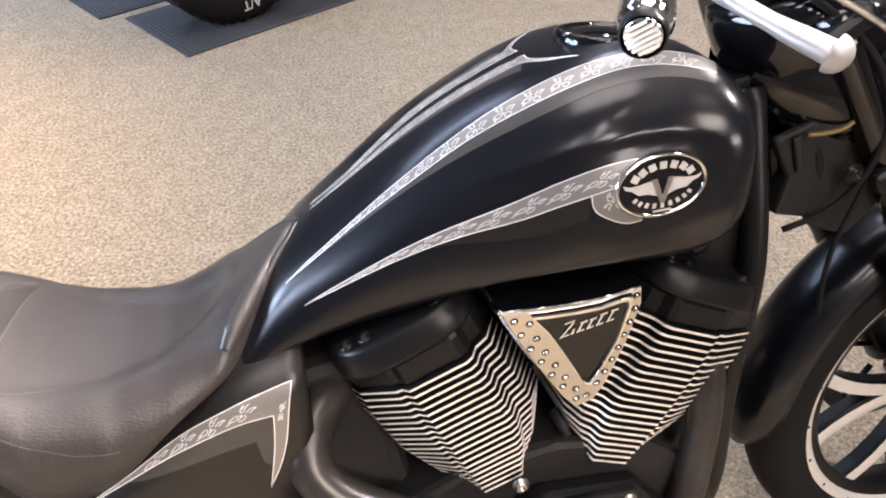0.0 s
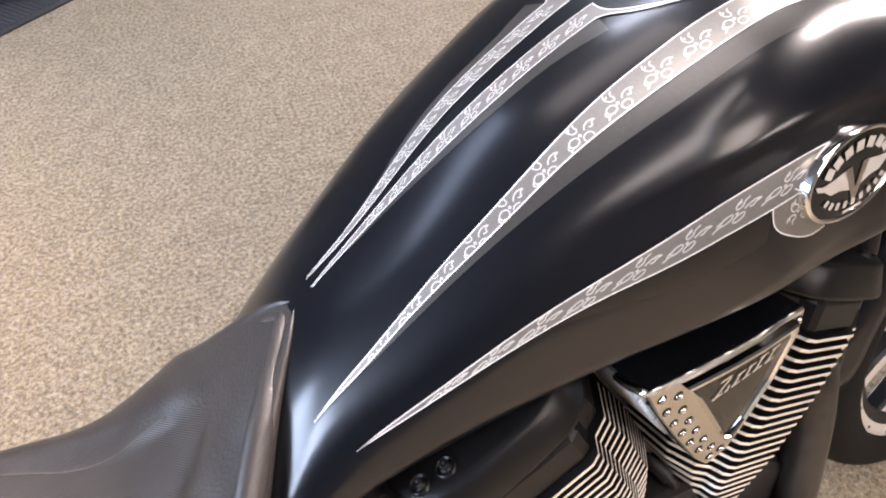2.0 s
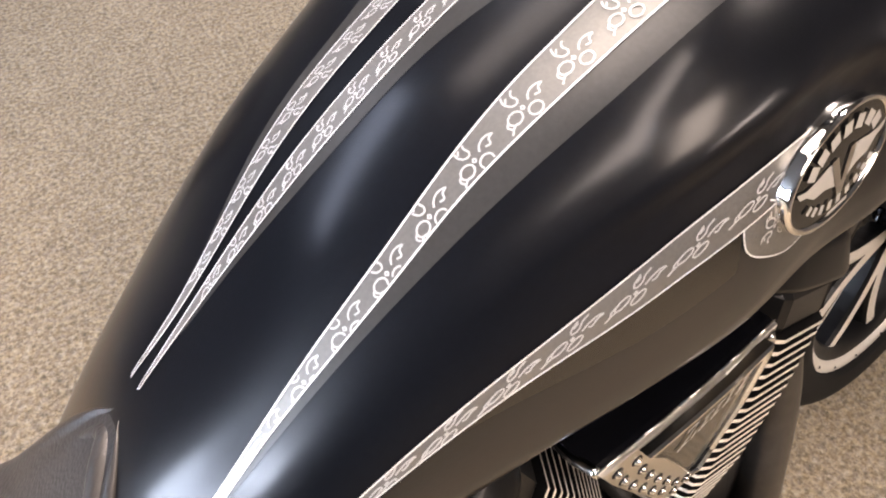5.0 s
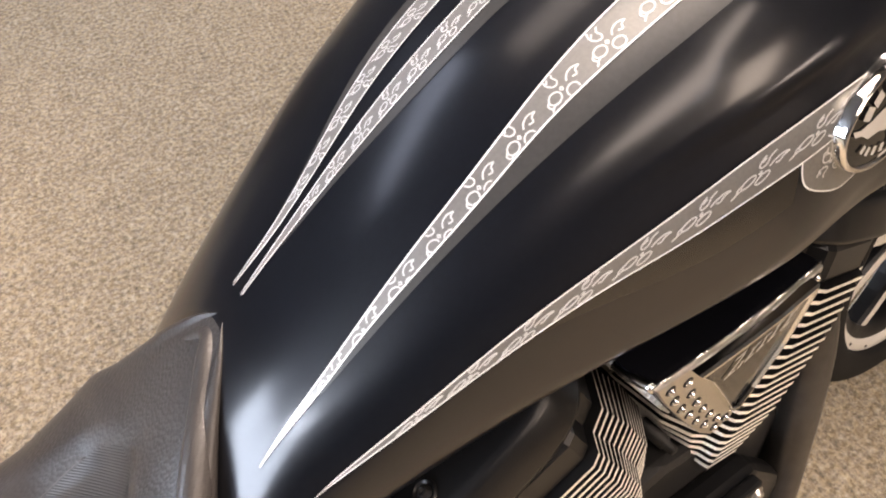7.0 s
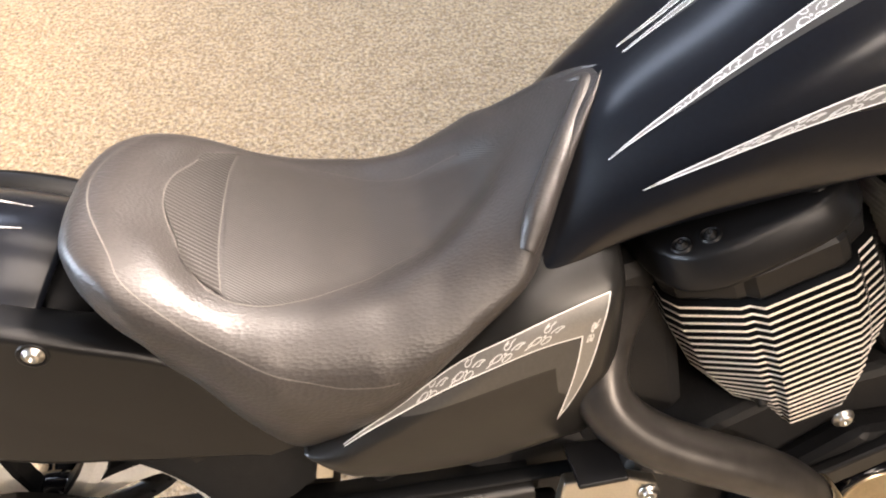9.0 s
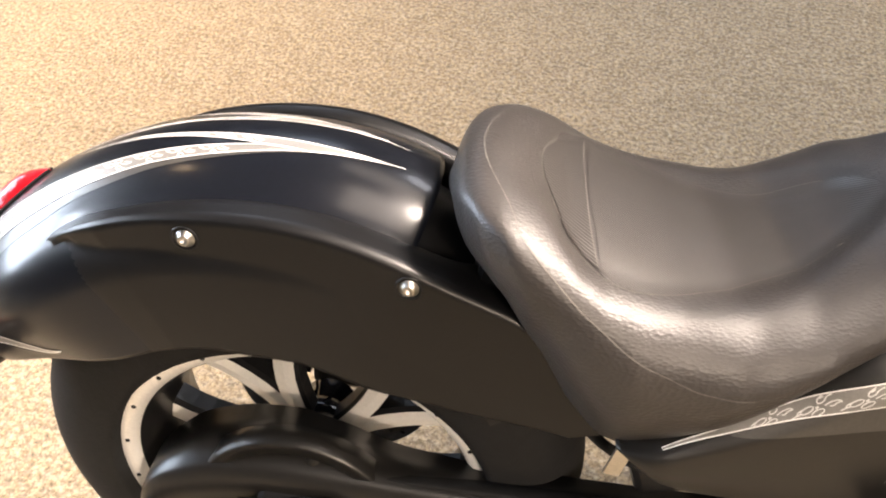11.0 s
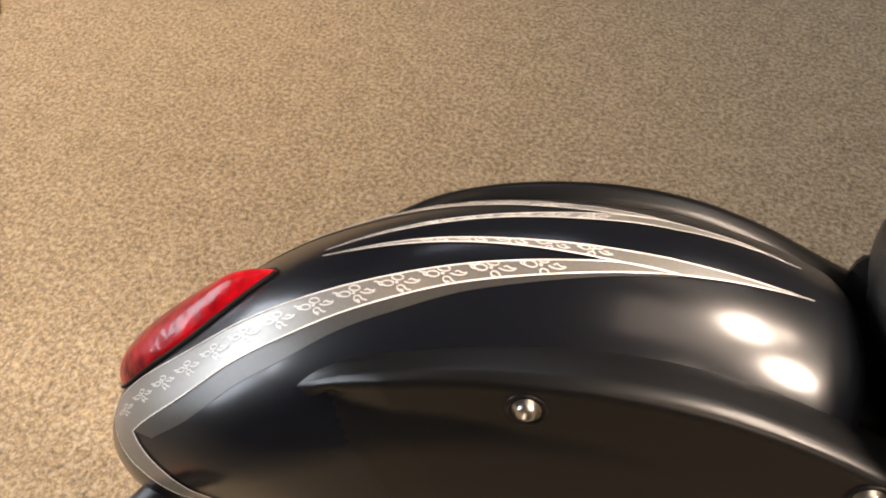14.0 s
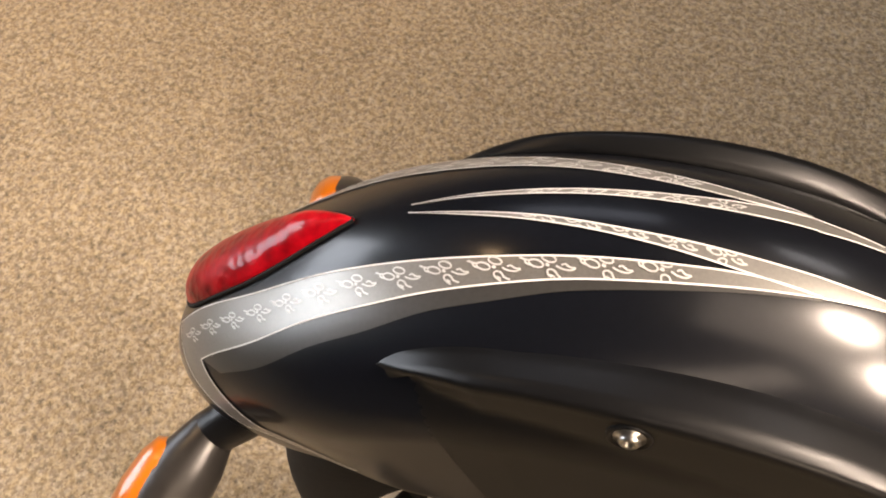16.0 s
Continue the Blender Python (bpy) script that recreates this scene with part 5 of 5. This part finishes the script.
# ---- wheels
def wheel(name, centre, rim_r, rim_w, tyre_r, tube_r, spokes, words, disc_r, wide):
    w = new(name)
    w.parent = bike
    w.location = centre
    w["label"] = words
    prof, k = [], 40
    wrap = math.acos(max(-0.99, (rim_r + 0.013 - tyre_r + tube_r) / tube_r))
    for i in range(k + 1):
        a = wrap * (2 * i / k - 1)
        ca, sa = math.cos(a), math.sin(a)
        prof.append((tyre_r - tube_r + tube_r * np.sign(ca) * abs(ca) ** 0.9, tube_r * sa * 1.02))
    prof = [(rim_r + 0.008, -rim_w / 2 + 0.004)] + prof + [(rim_r + 0.008, rim_w / 2 - 0.004)]
    ty = lathe("tyre", prof, (0, 0, 0), (0, 1, 0), RUBBER, w, "black road tyre", seg=72)
    hw = rim_w / 2
    rm = lathe("rim", [(rim_r - 0.012, -hw + 0.004), (rim_r, -hw), (rim_r + 0.012, -hw - 0.003), (rim_r + 0.013, -hw + 0.004), (rim_r - 0.004, -hw + 0.018), (rim_r - 0.022, -0.02), (rim_r - 0.022, 0.02), (rim_r - 0.004, hw - 0.018), (rim_r + 0.013, hw - 0.004), (rim_r + 0.012, hw + 0.003), (rim_r, hw), (rim_r - 0.012, hw - 0.004), (rim_r - 0.030, 0.024), (rim_r - 0.030, -0.024), (rim_r - 0.012, -hw + 0.004)], (0, 0, 0), (0, 1, 0), BLACK, w, "satin black rim", seg=72)
    for sgn in (-1, 1):
        lathe("rim_lip", [(rim_r + 0.009, -hw - 0.0035), (rim_r + 0.004, -hw - 0.004), (rim_r - 0.005, -hw - 0.003), (rim_r - 0.011, -hw + 0.003)], (0, 0, 0), (0, sgn, 0), EDGE, rm, "machined rim lip", seg=72)
    for i in range(20):
        a = 2 * math.pi * i / 20 + 0.1
        dome("rim_bolt", ((rim_r + 0.001) * math.cos(a), -hw - 0.0035, (rim_r + 0.001) * math.sin(a)), (0, -1, 0), 0.003, 0.002, BLACK, rm, seg=8)
    lathe("hub", [(0.0, -0.06), (0.03, -0.06), (0.034, -0.055), (0.036, -0.02), (0.05, -0.012), (0.05, 0.012), (0.036, 0.02), (0.034, 0.055), (0.03, 0.06), (0.0, 0.06)], (0, 0, 0), (0, 1, 0), GLOSS, w, "black hub", seg=36)
    for i in range(spokes):
        a0 = 2 * math.pi * i / spokes + radians(40)
        for da, dd in ((-0.3, 0.1), (0.3, -0.1)):
            bm = bmesh.new()
            secs = []
            for t in np.linspace(0, 1, 7):
                r = 0.045 + (rim_r - 0.03 - 0.045) * t
                a = a0 + da * (0.25 + 0.75 * t) + dd * t * (1 - t)
                wd = 0.0145 + 0.0015 * t
                c, s = math.cos(a), math.sin(a)
                ring = []
                for oy, ow in ((-0.019, -wd * 0.8), (-0.021, 0), (-0.019, wd * 0.8), (-0.012, wd), (0.012, wd), (0.019, 0), (0.012, -wd), (-0.012, -wd)):
                    ring.append(bm.verts.new((r * c - s * ow, oy * (0.85 + 0.4 * t * wide) - 0.012 * wide, r * s + c * ow)))
                secs.append(ring)
            for p, q in zip(secs, secs[1:]):
                for j in range(8):
                    f = bm.faces.new((p[j], p[(j + 1) % 8], q[(j + 1) % 8], q[j]))
            sp = part("spoke", bm, SPOKE, w, "machined spoke face with black sides", smooth=False)
            sp.data.materials.append(BLACK)
            for pg in sp.data.polygons:
                pg.material_index = 0 if abs(pg.normal.y) > 0.75 else 1
        x, z = (rim_r - 0.012) * math.cos(a0 + 0.4), (rim_r - 0.012) * math.sin(a0 + 0.4)
    if disc_r:
        d = lathe("brake_disc", [(disc_r, 0.003), (disc_r, -0.003), (disc_r - 0.032, -0.003), (disc_r - 0.032, 0.003), (disc_r, 0.003)], (0, 0.085, 0), (0, 1, 0), DISC, w, "dark drilled brake disc", seg=48)
        for i in range(24):
            a = 2 * math.pi * i / 24
            for rr in (disc_r - 0.01, disc_r - 0.022):
                lathe("drilling", [(0.0, 0.0), (0.0035, 0.0)], (rr * math.cos(a + rr * 30), 0.0815, rr * math.sin(a + rr * 30)), (0, -1, 0), BLACK, d, seg=8)
        for i in range(5):
            a = 2 * math.pi * i / 5
            tube("disc_arm", [(0.04 * math.cos(a), 0.08, 0.04 * math.sin(a)), ((disc_r - 0.03) * math.cos(a + 0.3), 0.085, (disc_r - 0.03) * math.sin(a + 0.3))], 0.006, BLACK, d, n=4, sides=8)
    return w


SPOKE = EDGE
wheel("rear_wheel", (-0.60, 0, 0.335), 0.212, 0.15, 0.332, 0.09, 5, "rear wheel with machined split spokes", 0.14, 0.45)
wheel("front_wheel", (1.09, 0, 0.352), 0.262, 0.07, 0.35, 0.052, 5, "front wheel with machined split spokes", 0.15, 0.2)


# belt guard and pulley on this side of the rear wheel
def belt_guard():
    up = curve_through([(-0.79, 0.3), (-0.778, 0.352), (-0.729, 0.389), (-0.69, 0.401), (-0.654, 0.406), (-0.56, 0.402), (-0.469, 0.394), (-0.28, 0.380), (-0.05, 0.370)], 60)
    secs = []
    for i, (x, z) in enumerate(up):
        inner = float(np.interp(x, [-0.79, -0.76, -0.72, -0.6, -0.5, -0.4], [-0.085, -0.06, -0.045, -0.04, -0.06, -0.07]))
        rise = float(np.interp(x, [-0.79, -0.74, -0.66, -0.55, -0.48, -0.3], [0.004, 0.012, 0.018, 0.014, 0.004, 0.002]))
        secs += [(x, inner, z + rise), (x, -0.1, z + rise * 0.7), (x, -0.114, z + 0.002), (x, -0.1205, z - 0.004), (x, -0.124, z - 0.048), (x, -0.12, z - 0.051), (x, -0.116, z - 0.048), (x, -0.112, z - 0.012), (x, -0.098, z - 0.006), (x, inner, z + rise - 0.008)]
    g = obj("belt_guard", secs, grid_faces(60, 10, True, True), PAINT_LOW, bike, "satin black belt guard")
    return g


belt_guard()
pl = lathe("drive_pulley", [(0.112, -0.014), (0.115, -0.012), (0.115, 0.012), (0.112, 0.014), (0.098, 0.014), (0.096, 0.0), (0.098, -0.014), (0.112, -0.014)], (-0.60, -0.1, 0.335), (0, 1, 0), PAINT_LOW, bike, "black spoked drive pulley", seg=56)
for i in range(6):
    a = math.pi / 3 * i + 0.2
    tube("pulley_spoke", [(-0.60 + 0.02 * math.cos(a), -0.1, 0.335 + 0.02 * math.sin(a)), (-0.60 + 0.1 * math.cos(a), -0.1, 0.335 + 0.1 * math.sin(a))], 0.009, PAINT_LOW, pl, n=4, sides=10)
tube("drive_belt", [(-0.6, -0.1, 0.40), (-0.3, -0.1, 0.385), (0.05, -0.1, 0.37)], 0.012, RUBBER, bike, "black drive belt", n=12, sides=8, squash=(1.0, 0.3))
for s in (-1, 1):
    box("swingarm", (0.62, 0.035, 0.07), (-0.33, s * 0.115, 0.325), BLACK, bike, "black swingarm", 0.01, (0, 3, 0))
plate("axle_plate", [(-0.66, 0.30), (-0.66, 0.37), (-0.55, 0.38), (-0.5, 0.345), (-0.55, 0.29)], -0.128, -0.14, BLACK, bike, "", 0.004)
plate("passenger_peg_plate", [(-0.035, 0.385), (-0.03, 0.425), (0.02, 0.425), (0.075, 0.395), (0.08, 0.36), (-0.03, 0.36)], -0.14, -0.155, BRUSHED, bike, "bare aluminium mounting plate", 0.003)
for x, z in ((0.065, 0.385), (0.075, 0.43), (0.27, 0.455)):
    bolt("frame_bolt", (x, -0.157, z), (0, -1, 0), 0.008, bike, STEEL)
tube("shock", [(-0.33, 0, 0.42), (-0.12, 0, 0.44)], 0.035, BLACK, bike, "black rear shock", n=8)
for s in (-0.03, 0.05, 0.1):
    tube("hose", [(-0.28, s - 0.06, 0.6), (-0.3, s - 0.07, 0.53), (-0.22, s - 0.08, 0.46), (-0.05, s - 0.06, 0.45)], 0.006, RUBBER, bike, "", n=24, sides=8)


# ---- front end
rake = Vector((-0.545, 0, 0.838))
for s in (-1, 1):
    o = Vector((1.09, s * 0.095, 0.352))
    tube("fork_leg", [o, o + rake * 0.18, o + rake * 0.42], [0.03, 0.031, 0.031], BLACK, bike, "black fork slider", n=12, sides=24)
    tube("fork_tube", [o + rake * 0.41, o + rake * 0.8], 0.0235, GLOSS, bike, "gloss black fork tube", n=8, sides=20)
for d, t in ((0.56, 0.035), (0.78, 0.03)):
    c = Vector((1.09, 0, 0.352)) + rake * d
    box("triple_clamp", (0.07, 0.25, t), c, BLACK, bike, "black fork clamp", 0.01, (0, -33, 0), 3)
FA = np.linspace(72, 188, 50)


def front_fender():
    verts = []
    for i, a in enumerate(FA):
        t = i / 49
        wdt = 0.062 * (1 - 0.55 * max(0, (t - 0.82) / 0.18) ** 2) * (1 - 0.5 * max(0, (0.15 - t) / 0.15) ** 2)
        for j in range(17):
            q = -1 + j / 8
            r = 0.383 - 0.05 * abs(q) ** 2.6
            y = wdt * math.sin(q * math.pi / 2 * 0.98)
            verts.append((1.09 + r * math.cos(radians(a)), y, 0.352 + r * math.sin(radians(a))))
    f = obj("front_fender", verts, grid_faces(50, 17), PAINT, bike, "satin black front fender")
    s = f.modifiers.new("thickness", "SOLIDIFY")
    s.thickness, s.offset = 0.003, 0


front_fender()
for s in (-1, 1):
    plate("fender_bracket", [(1.02, 0.42), (1.06, 0.36), (1.12, 0.36), (1.08, 0.55), (1.0, 0.66), (0.97, 0.6)], s * 0.066, s * 0.072, BLACK, bike, "", 0.003)
head = lathe("headlight", [(0.0, -0.13), (0.035, -0.125), (0.06, -0.105), (0.076, -0.06), (0.082, 0.0), (0.084, 0.03), (0.08, 0.036), (0.07, 0.034), (0.0, 0.03)], (0.88, 0, 0.93), (0.97, 0, -0.1), GLOSS, bike, "gloss black headlight shell", seg=40)
for k, (a, b) in enumerate((((0.66, -0.03, 0.93), (0.74, -0.06, 0.84)), ((0.64, -0.05, 0.9), (0.7, -0.07, 0.78)))):
    tube("wiring_loom", [a, ((a[0] + b[0]) / 2 + 0.02, -0.08, (a[2] + b[2]) / 2), b], 0.009 - 0.002 * k, RUBBER, bike, "black wiring loom", n=20, sides=10)
tube("clutch_cable", [(0.7, -0.08, 0.98), (0.76, -0.1, 0.86), (0.73, -0.1, 0.72), (0.74, -0.09, 0.6)], 0.0035, RUBBER, bike, "black control cable", n=40, sides=8)
tube("yellow_wire", [(0.66, -0.09, 0.875), (0.71, -0.1, 0.885), (0.74, -0.09, 0.92)], 0.003, WIRE, bike, "yellow wire sleeve", n=16, sides=8)
box("horn_bracket", (0.012, 0.012, 0.05), (0.655, -0.085, 0.85), CASE, bike, "dark metal bracket", 0.003, (0, -18, 0))
box("switch_box", (0.05, 0.05, 0.06), (0.67, -0.06, 0.79), CASE, bike, "black switch housing", 0.006, (0, 12, 0))
for at in ((0.74, -0.105, 0.965), (0.73, -0.105, 0.82)):
    bolt("clamp_bolt", at, (0, -1, 0), 0.009, bike, BLACK)


def handlebar():
    right = [(0.62, 0, 1.06), (0.615, -0.09, 1.075), (0.53, -0.17, 1.13), (0.40, -0.24, 1.135), (0.31, -0.31, 1.11), (0.262, -0.40, 1.08)]
    bar = tube("handlebar", right, 0.0127, GLOSS, bike, "gloss black pulled-back handlebar", n=60, sides=18)
    tube("handlebar_arm", [(x, -y, z) for x, y, z in right], 0.0127, GLOSS, bike, "gloss black pulled-back handlebar", n=60, sides=18)
    tip = Vector((0.247, -0.418, 1.0745))
    d = (Vector((0.31, -0.31, 1.11)) - tip).normalized()
    g = lathe("grip", [(0.0, -0.004), (0.0105, -0.004), (0.0125, -0.002), (0.0135, 0.002), (0.0138, 0.008)] + [(0.0155 + 0.002 * (k % 2), 0.012 + 0.005 * k) for k in range(22)] + [(0.019, 0.125), (0.016, 0.13)], tip, d, CHROME, bar, "knurled chrome grip", seg=36)
    lathe("grip_collar", [(0.0132, -0.0035), (0.0146, -0.002), (0.0146, 0.007), (0.0135, 0.009)], tip, d, BLACK, bar, "black collar round the grip end", seg=36)
    side = d.cross(Vector((0, 0, 1))).normalized()
    upv = side.cross(d)
    side, upv = side * 0.86 + upv * 0.5, upv * 0.86 - side * 0.5
    for k in range(6):
        off = -0.0082 + 0.0033 * k
        w = math.sqrt(0.0105**2 - off**2)
        c = tip - d * 0.0045 + upv * off
        bm = bmesh.new()
        bmesh.ops.create_cube(bm, size=1)
        bmesh.ops.scale(bm, vec=(2 * w, 0.0025, 0.0018), verts=bm.verts)
        m = Matrix((side, d, upv)).transposed().to_4x4()
        bmesh.ops.transform(bm, matrix=Matrix.Translation(c) @ m, verts=bm.verts)
        part("end_rib", bm, EDGE, bar)
    tube("brake_lever", [(0.365, -0.25, 1.10), (0.372, -0.29, 1.083), (0.392, -0.345, 1.06), (0.415, -0.38, 1.044)], [0.016, 0.017, 0.015, 0.012, 0.012, 0.015, 0.0165], SATIN, bar, "silver brake lever", n=40, sides=18, squash=(1.0, 0.55))
    dome("lever_tip", (0.4145, -0.3795, 1.0443), (0.53, -0.8, -0.36), 0.0145, 0.014, SATIN, bar, "rounded lever tip", seg=18)
    tube("master_cylinder", [(0.40, -0.2, 1.10), (0.365, -0.265, 1.112)], [0.016, 0.024, 0.024, 0.016], GLOSS, bar, "gloss black brake master cylinder", n=16, sides=20)


handlebar()


def steering_head():
    """Black nacelle, riser block and brackets that fill the space behind the headlight."""
    verts, prof = [], [(0.60, 0.955, 0.05, 0.04), (0.64, 0.945, 0.085, 0.07), (0.7, 0.93, 0.1, 0.1), (0.77, 0.925, 0.104, 0.11), (0.84, 0.92, 0.1, 0.108), (0.87, 0.918, 0.09, 0.098)]
    for x, z, ry, rz in prof:
        for k in range(28):
            a = 2 * math.pi * k / 28
            verts.append((x, ry * np.sign(math.cos(a)) * abs(math.cos(a)) ** 0.8, z + rz * np.sign(math.sin(a)) * abs(math.sin(a)) ** 0.8))
    n = len(prof)
    nac = obj("headlight_nacelle", verts, grid_faces(n, 28, True) + [tuple(range(28)), tuple(range((n - 1) * 28, n * 28))], GLOSS, bike, "gloss black nacelle behind the headlight")
    bolt("bolt", (0.775, -0.105, 0.945), (0, -1, 0), 0.007, nac, BRUSHED)
    bolt("bolt", (0.735, -0.101, 0.9), (0, -1, 0), 0.005, nac, BRUSHED)
    lathe("gauge_pod", [(0.0, -0.12), (0.05, -0.11), (0.075, -0.08), (0.088, -0.03), (0.09, 0.0), (0.086, 0.022), (0.076, 0.03), (0.07, 0.026), (0.0, 0.024)], (0.652, -0.01, 1.02), (-0.35, 0, 0.94), GLOSS, bike, "gloss black instrument pod", seg=40)
    box("handlebar_riser", (0.07, 0.13, 0.09), (0.615, 0, 1.02), GLOSS, bike, "gloss black handlebar riser", 0.014, (0, -25, 0), 3)
    plate("nacelle_bracket", [(0.62, 0.87), (0.7, 0.9), (0.8, 0.86), (0.83, 0.79), (0.76, 0.72), (0.7, 0.74), (0.66, 0.8)], -0.07, -0.084, CASE, bike, "black cast bracket below the nacelle", 0.005)
    plate("lower_shroud", [(0.63, 0.86), (0.72, 0.85), (0.78, 0.79), (0.77, 0.75), (0.71, 0.755), (0.65, 0.79)], -0.06, 0.06, BLACK, bike, "black fork shroud", 0.01)
    bolt("bracket_bolt", (0.765, -0.086, 0.8), (0, -1, 0), 0.007, bike, BRUSHED)
    tube("throttle_cable", [(0.62, -0.1, 1.04), (0.7, -0.115, 0.98), (0.745, -0.118, 0.9), (0.72, -0.1, 0.78), (0.66, -0.08, 0.74)], 0.0045, RUBBER, bike, "black control cable", n=40, sides=8)
    tube("brake_hose", [(0.6, -0.11, 1.06), (0.71, -0.13, 1.0), (0.79, -0.125, 0.93), (0.815, -0.118, 0.86)], 0.004, STEEL, bike, "braided steel brake hose", n=40, sides=8)


steering_head()

# ---------------------------------------------------------------- behind: rubber mats and another vehicle's wheel
MA, MB = Vector((0.783, 0.622, 0)), Vector((-0.622, 0.783, 0))


def rubber_mat(corner, la, lb, words):
    e = new("rubber_mat")
    e.matrix_basis = Matrix.Translation(corner) @ Matrix((MA, MB, Vector((0, 0, 1)))).transposed().to_4x4()
    tagged(e, words, "mat", "rubber mats on the carpet")
    box("mat_base", (la, lb, 0.008), (la / 2, lb / 2, 0.004), MATRUB, e, bevel=0.003, segments=1)
    n = int(la / 0.02)
    for i in range(n):
        box("rib", (0.008, lb - 0.05, 0.003), (0.02 + i * (la - 0.04) / (n - 1), lb / 2, 0.009), MATRUB, e, bevel=0, segments=1)


rubber_mat((-0.582, 2.844, 0), 1.15, 0.54, "dark ribbed rubber mat under a truck tyre")
rubber_mat((-0.998 - 0.03, 3.281 - 0.02, 0), 1.15, 0.54, "dark ribbed rubber mat beside another mat")
rubber_mat((-3.2, 1.14, 0), 1.02, 0.54, "dark ribbed rubber mat lying alone")


def truck_wheel():
    e = new("truck_wheel")
    R, rr = 0.37, 0.12
    c = Vector((-0.47, 3.2, 0.008)) + MB * 0.03 + MA * 0.07
    e.matrix_basis = Matrix.Translation(c) @ Matrix((MA, MB, Vector((0, 0, 1)))).transposed().to_4x4()
    tagged(e, "black all-terrain truck tyre with raised white letters, on a rubber mat", "wheel")
    prof = [(0.2, -0.1), (0.21, -0.118), (0.25, -0.13), (0.3, -0.132), (0.335, -0.125), (0.358, -0.112), (R, -0.09), (R, 0.09), (0.358, 0.112), (0.3, 0.132), (0.25, 0.13), (0.2, 0.1)]
    ty = lathe("tyre", prof, (0, 0, R), (0, 1, 0), RUBBER, e, "black all-terrain tyre", seg=72)
    for i in range(44):
        a = 2 * math.pi * i / 44
        bm = bmesh.new()
        bmesh.ops.create_cube(bm, size=1)
        bmesh.ops.scale(bm, vec=(0.03, 0.19 if i % 2 else 0.215, 0.016), verts=bm.verts)
        bmesh.ops.transform(bm, matrix=Matrix.Translation((0, 0, R)) @ Matrix.Rotation(a, 4, "Y") @ Matrix.Translation((0, 0, R - 0.005)) @ Matrix.Rotation(0.12, 4, "Z"), verts=bm.verts)
        part("tread_block", bm, RUBBER, ty)
    lathe("rim", [(0.2, -0.1), (0.19, -0.09), (0.17, -0.05), (0.05, -0.06), (0.0, -0.06)], (0, 0, R), (0, 1, 0), STEEL, e, "grey steel rim", seg=40)
    txt = bpy.data.curves.new("lettering", "FONT")
    txt.body, txt.size, txt.extrude, txt.align_x, txt.align_y = "A/T", 0.062, 0.001, "CENTER", "CENTER"
    t = new("lettering", txt)
    t.data.materials.append(LETTER)
    t.parent = ty
    t.matrix_basis = Matrix.Translation((0.03, -0.1325, R - 0.285)) @ Euler((radians(90), radians(180 - 6), 0)).to_matrix().to_4x4()
    t["label"] = "raised white letters"


truck_wheel()
